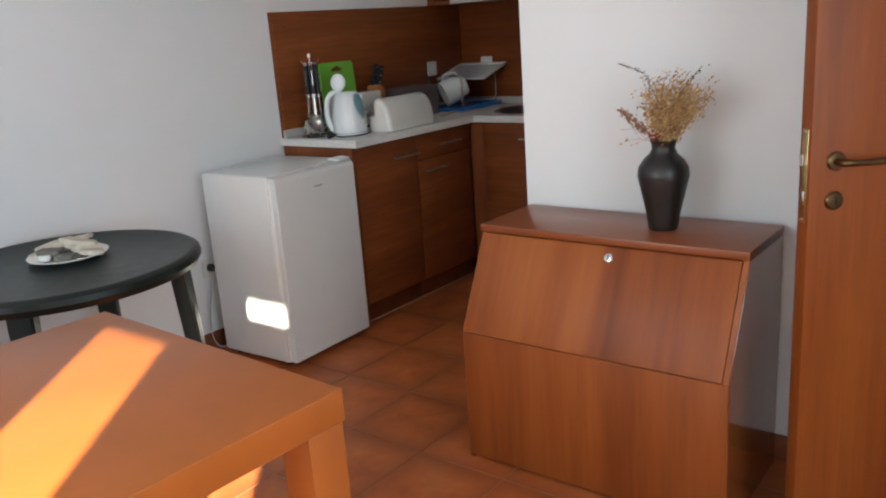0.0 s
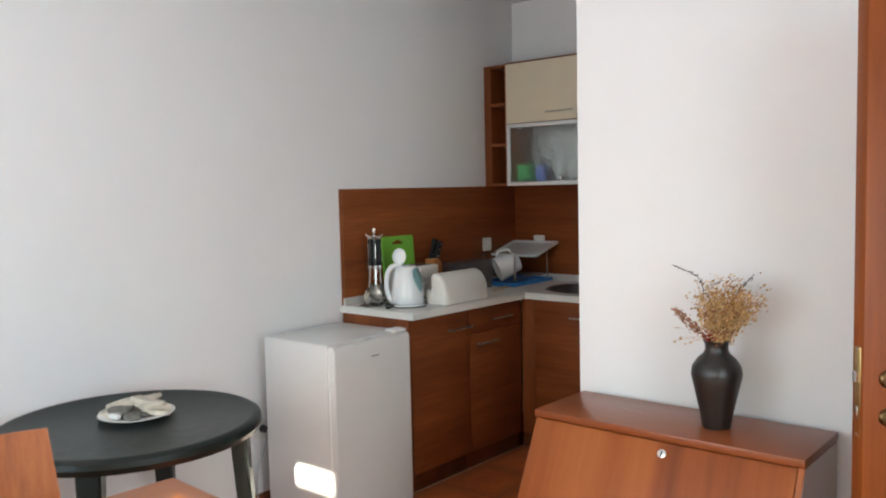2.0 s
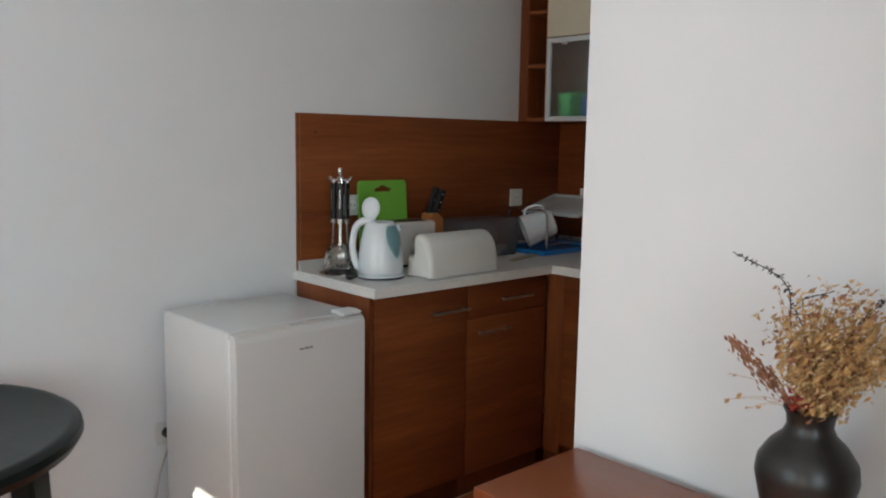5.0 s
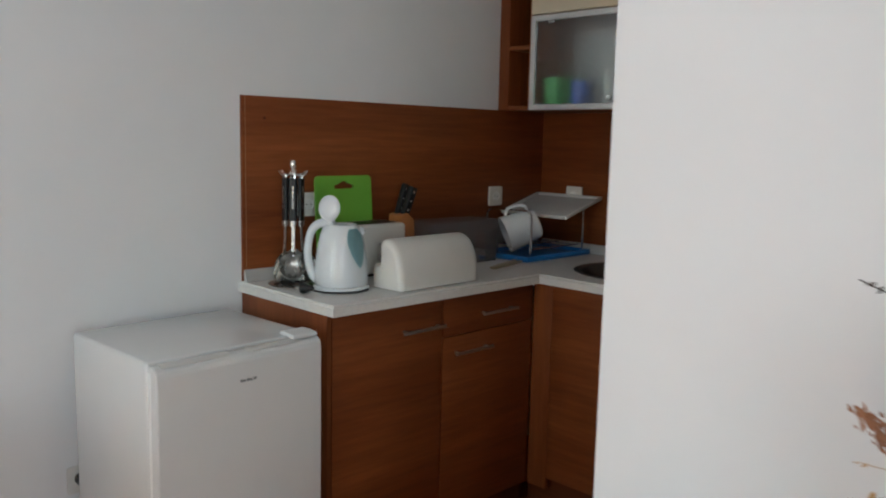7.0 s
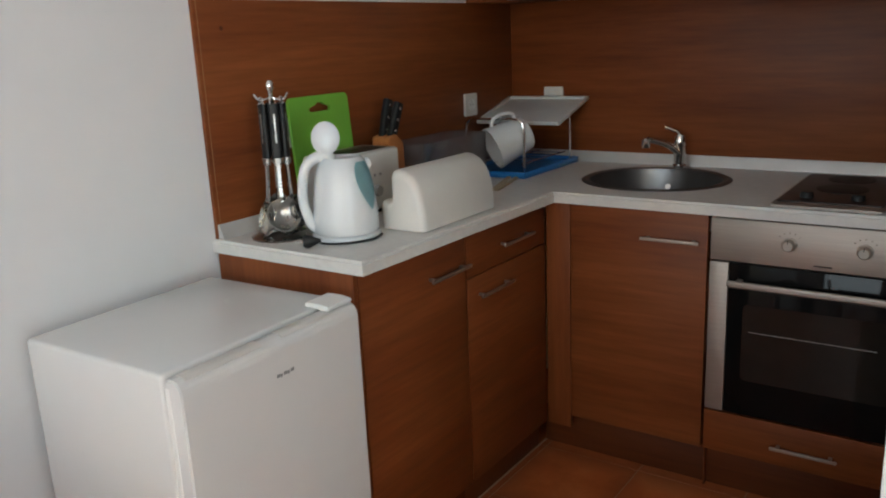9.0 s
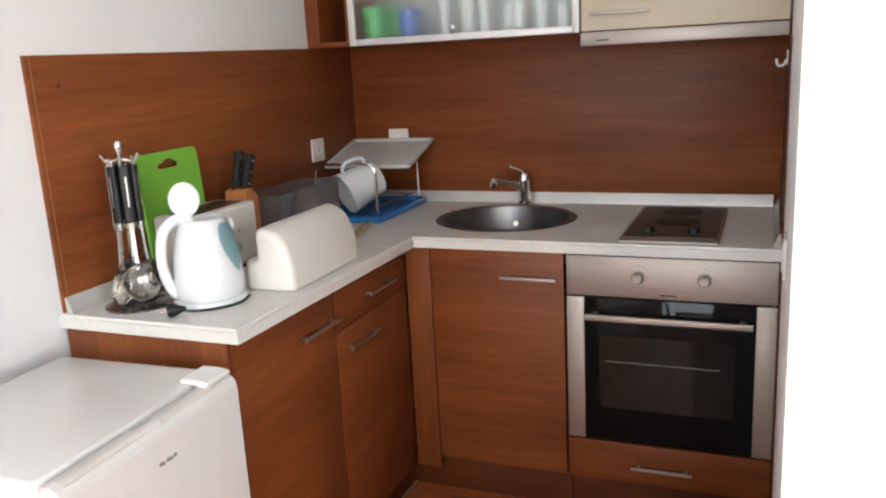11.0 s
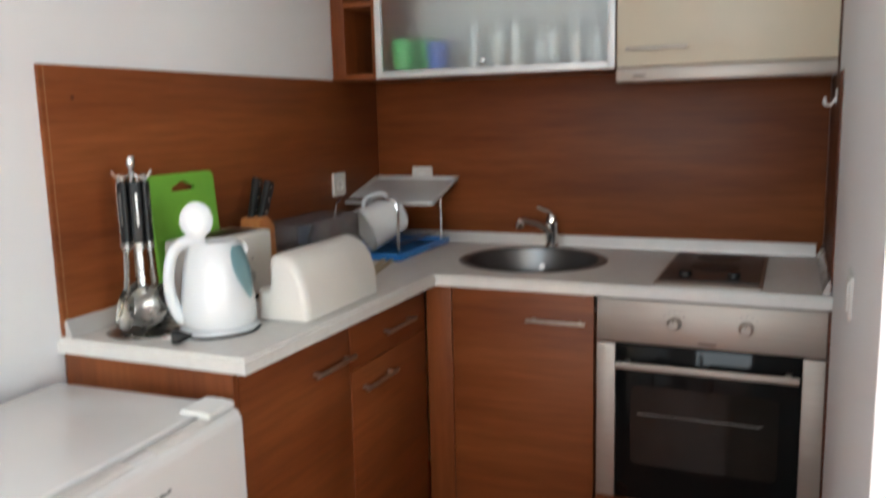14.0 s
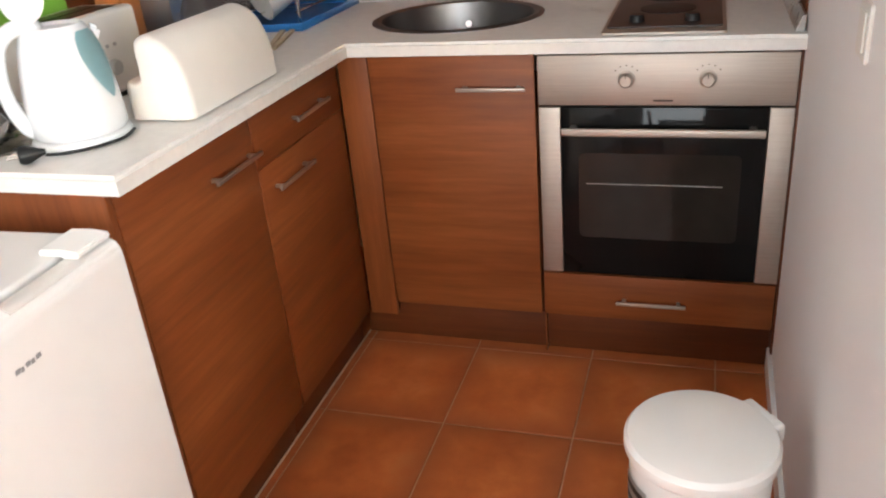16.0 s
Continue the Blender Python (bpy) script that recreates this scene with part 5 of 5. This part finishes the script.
part("prong", tube(curve_points([(0, -0.004, -0.005), (0, -0.014, -0.022), (0, -0.028, -0.020), (0, -0.032, -0.002)], 6), 0.004, 10), WHITE_PLASTIC, hk)

# ---- pedal bin ----
bn = thing("pedal_bin", 1.467, -1.493, 0.0, "small white round bin with closed domed lid", "bin")
BIN_Z = 0.448
part("body", lathe([(0, 0), (0.108, 0), (0.111, 0.006), (0.119, BIN_Z - 0.02), (0.119, BIN_Z - 0.002), (0, BIN_Z - 0.002)], 56), WHITE_PLASTIC, bn)
part("lid", lathe([(0.1255, BIN_Z - 0.022), (0.1285, BIN_Z - 0.016), (0.1285, BIN_Z), (0.122, BIN_Z + 0.009), (0.100, BIN_Z + 0.014), (0.05, BIN_Z + 0.018), (0, BIN_Z + 0.019), (0, BIN_Z - 0.0015), (0.1235, BIN_Z - 0.0015)], 56), WHITE_PLASTIC, bn, "domed white lid")
hg = part("hinge", box(-0.045, 0.108, BIN_Z - 0.03, 0.045, 0.140, BIN_Z + 0.008, 0.008, 3), WHITE_PLASTIC, bn)
hg.matrix_local = pose(0, 0, 0, 0, 0, -52)
bm, rows = bmesh.new(), []
for i in range(9):
    a = math.radians(188 + 38 * i / 8)
    rows.append([bm.verts.new(((0.1115 + 0.008 * z / 0.4 + 0.0012) * math.cos(a), (0.1115 + 0.008 * z / 0.4 + 0.0012) * math.sin(a), z)) for z in (0.22, 0.385)])
for a, b in zip(rows, rows[1:]):
    bm.faces.new((a[0], b[0], b[1], a[1]))
bmesh.ops.solidify(bm, geom=list(bm.faces), thickness=0.0006)
lbm = part("label", bm, GASKET, bn, "dark printed sticker")
for k, (a0, a1, z0, z1) in enumerate(((192, 222, 0.36, 0.374), (192, 210, 0.33, 0.345), (200, 222, 0.29, 0.315), (192, 205, 0.25, 0.275))):
    bm, rows = bmesh.new(), []
    for i in range(5):
        a = math.radians(a0 + (a1 - a0) * i / 4)
        rows.append([bm.verts.new(((0.1115 + 0.008 * z / 0.4 + 0.0024) * math.cos(a), (0.1115 + 0.008 * z / 0.4 + 0.0024) * math.sin(a), z)) for z in (z0, z1)])
    for a, b in zip(rows, rows[1:]):
        bm.faces.new((a[0], b[0], b[1], a[1]))
    part("print_bar", bm, BLACK, lbm)

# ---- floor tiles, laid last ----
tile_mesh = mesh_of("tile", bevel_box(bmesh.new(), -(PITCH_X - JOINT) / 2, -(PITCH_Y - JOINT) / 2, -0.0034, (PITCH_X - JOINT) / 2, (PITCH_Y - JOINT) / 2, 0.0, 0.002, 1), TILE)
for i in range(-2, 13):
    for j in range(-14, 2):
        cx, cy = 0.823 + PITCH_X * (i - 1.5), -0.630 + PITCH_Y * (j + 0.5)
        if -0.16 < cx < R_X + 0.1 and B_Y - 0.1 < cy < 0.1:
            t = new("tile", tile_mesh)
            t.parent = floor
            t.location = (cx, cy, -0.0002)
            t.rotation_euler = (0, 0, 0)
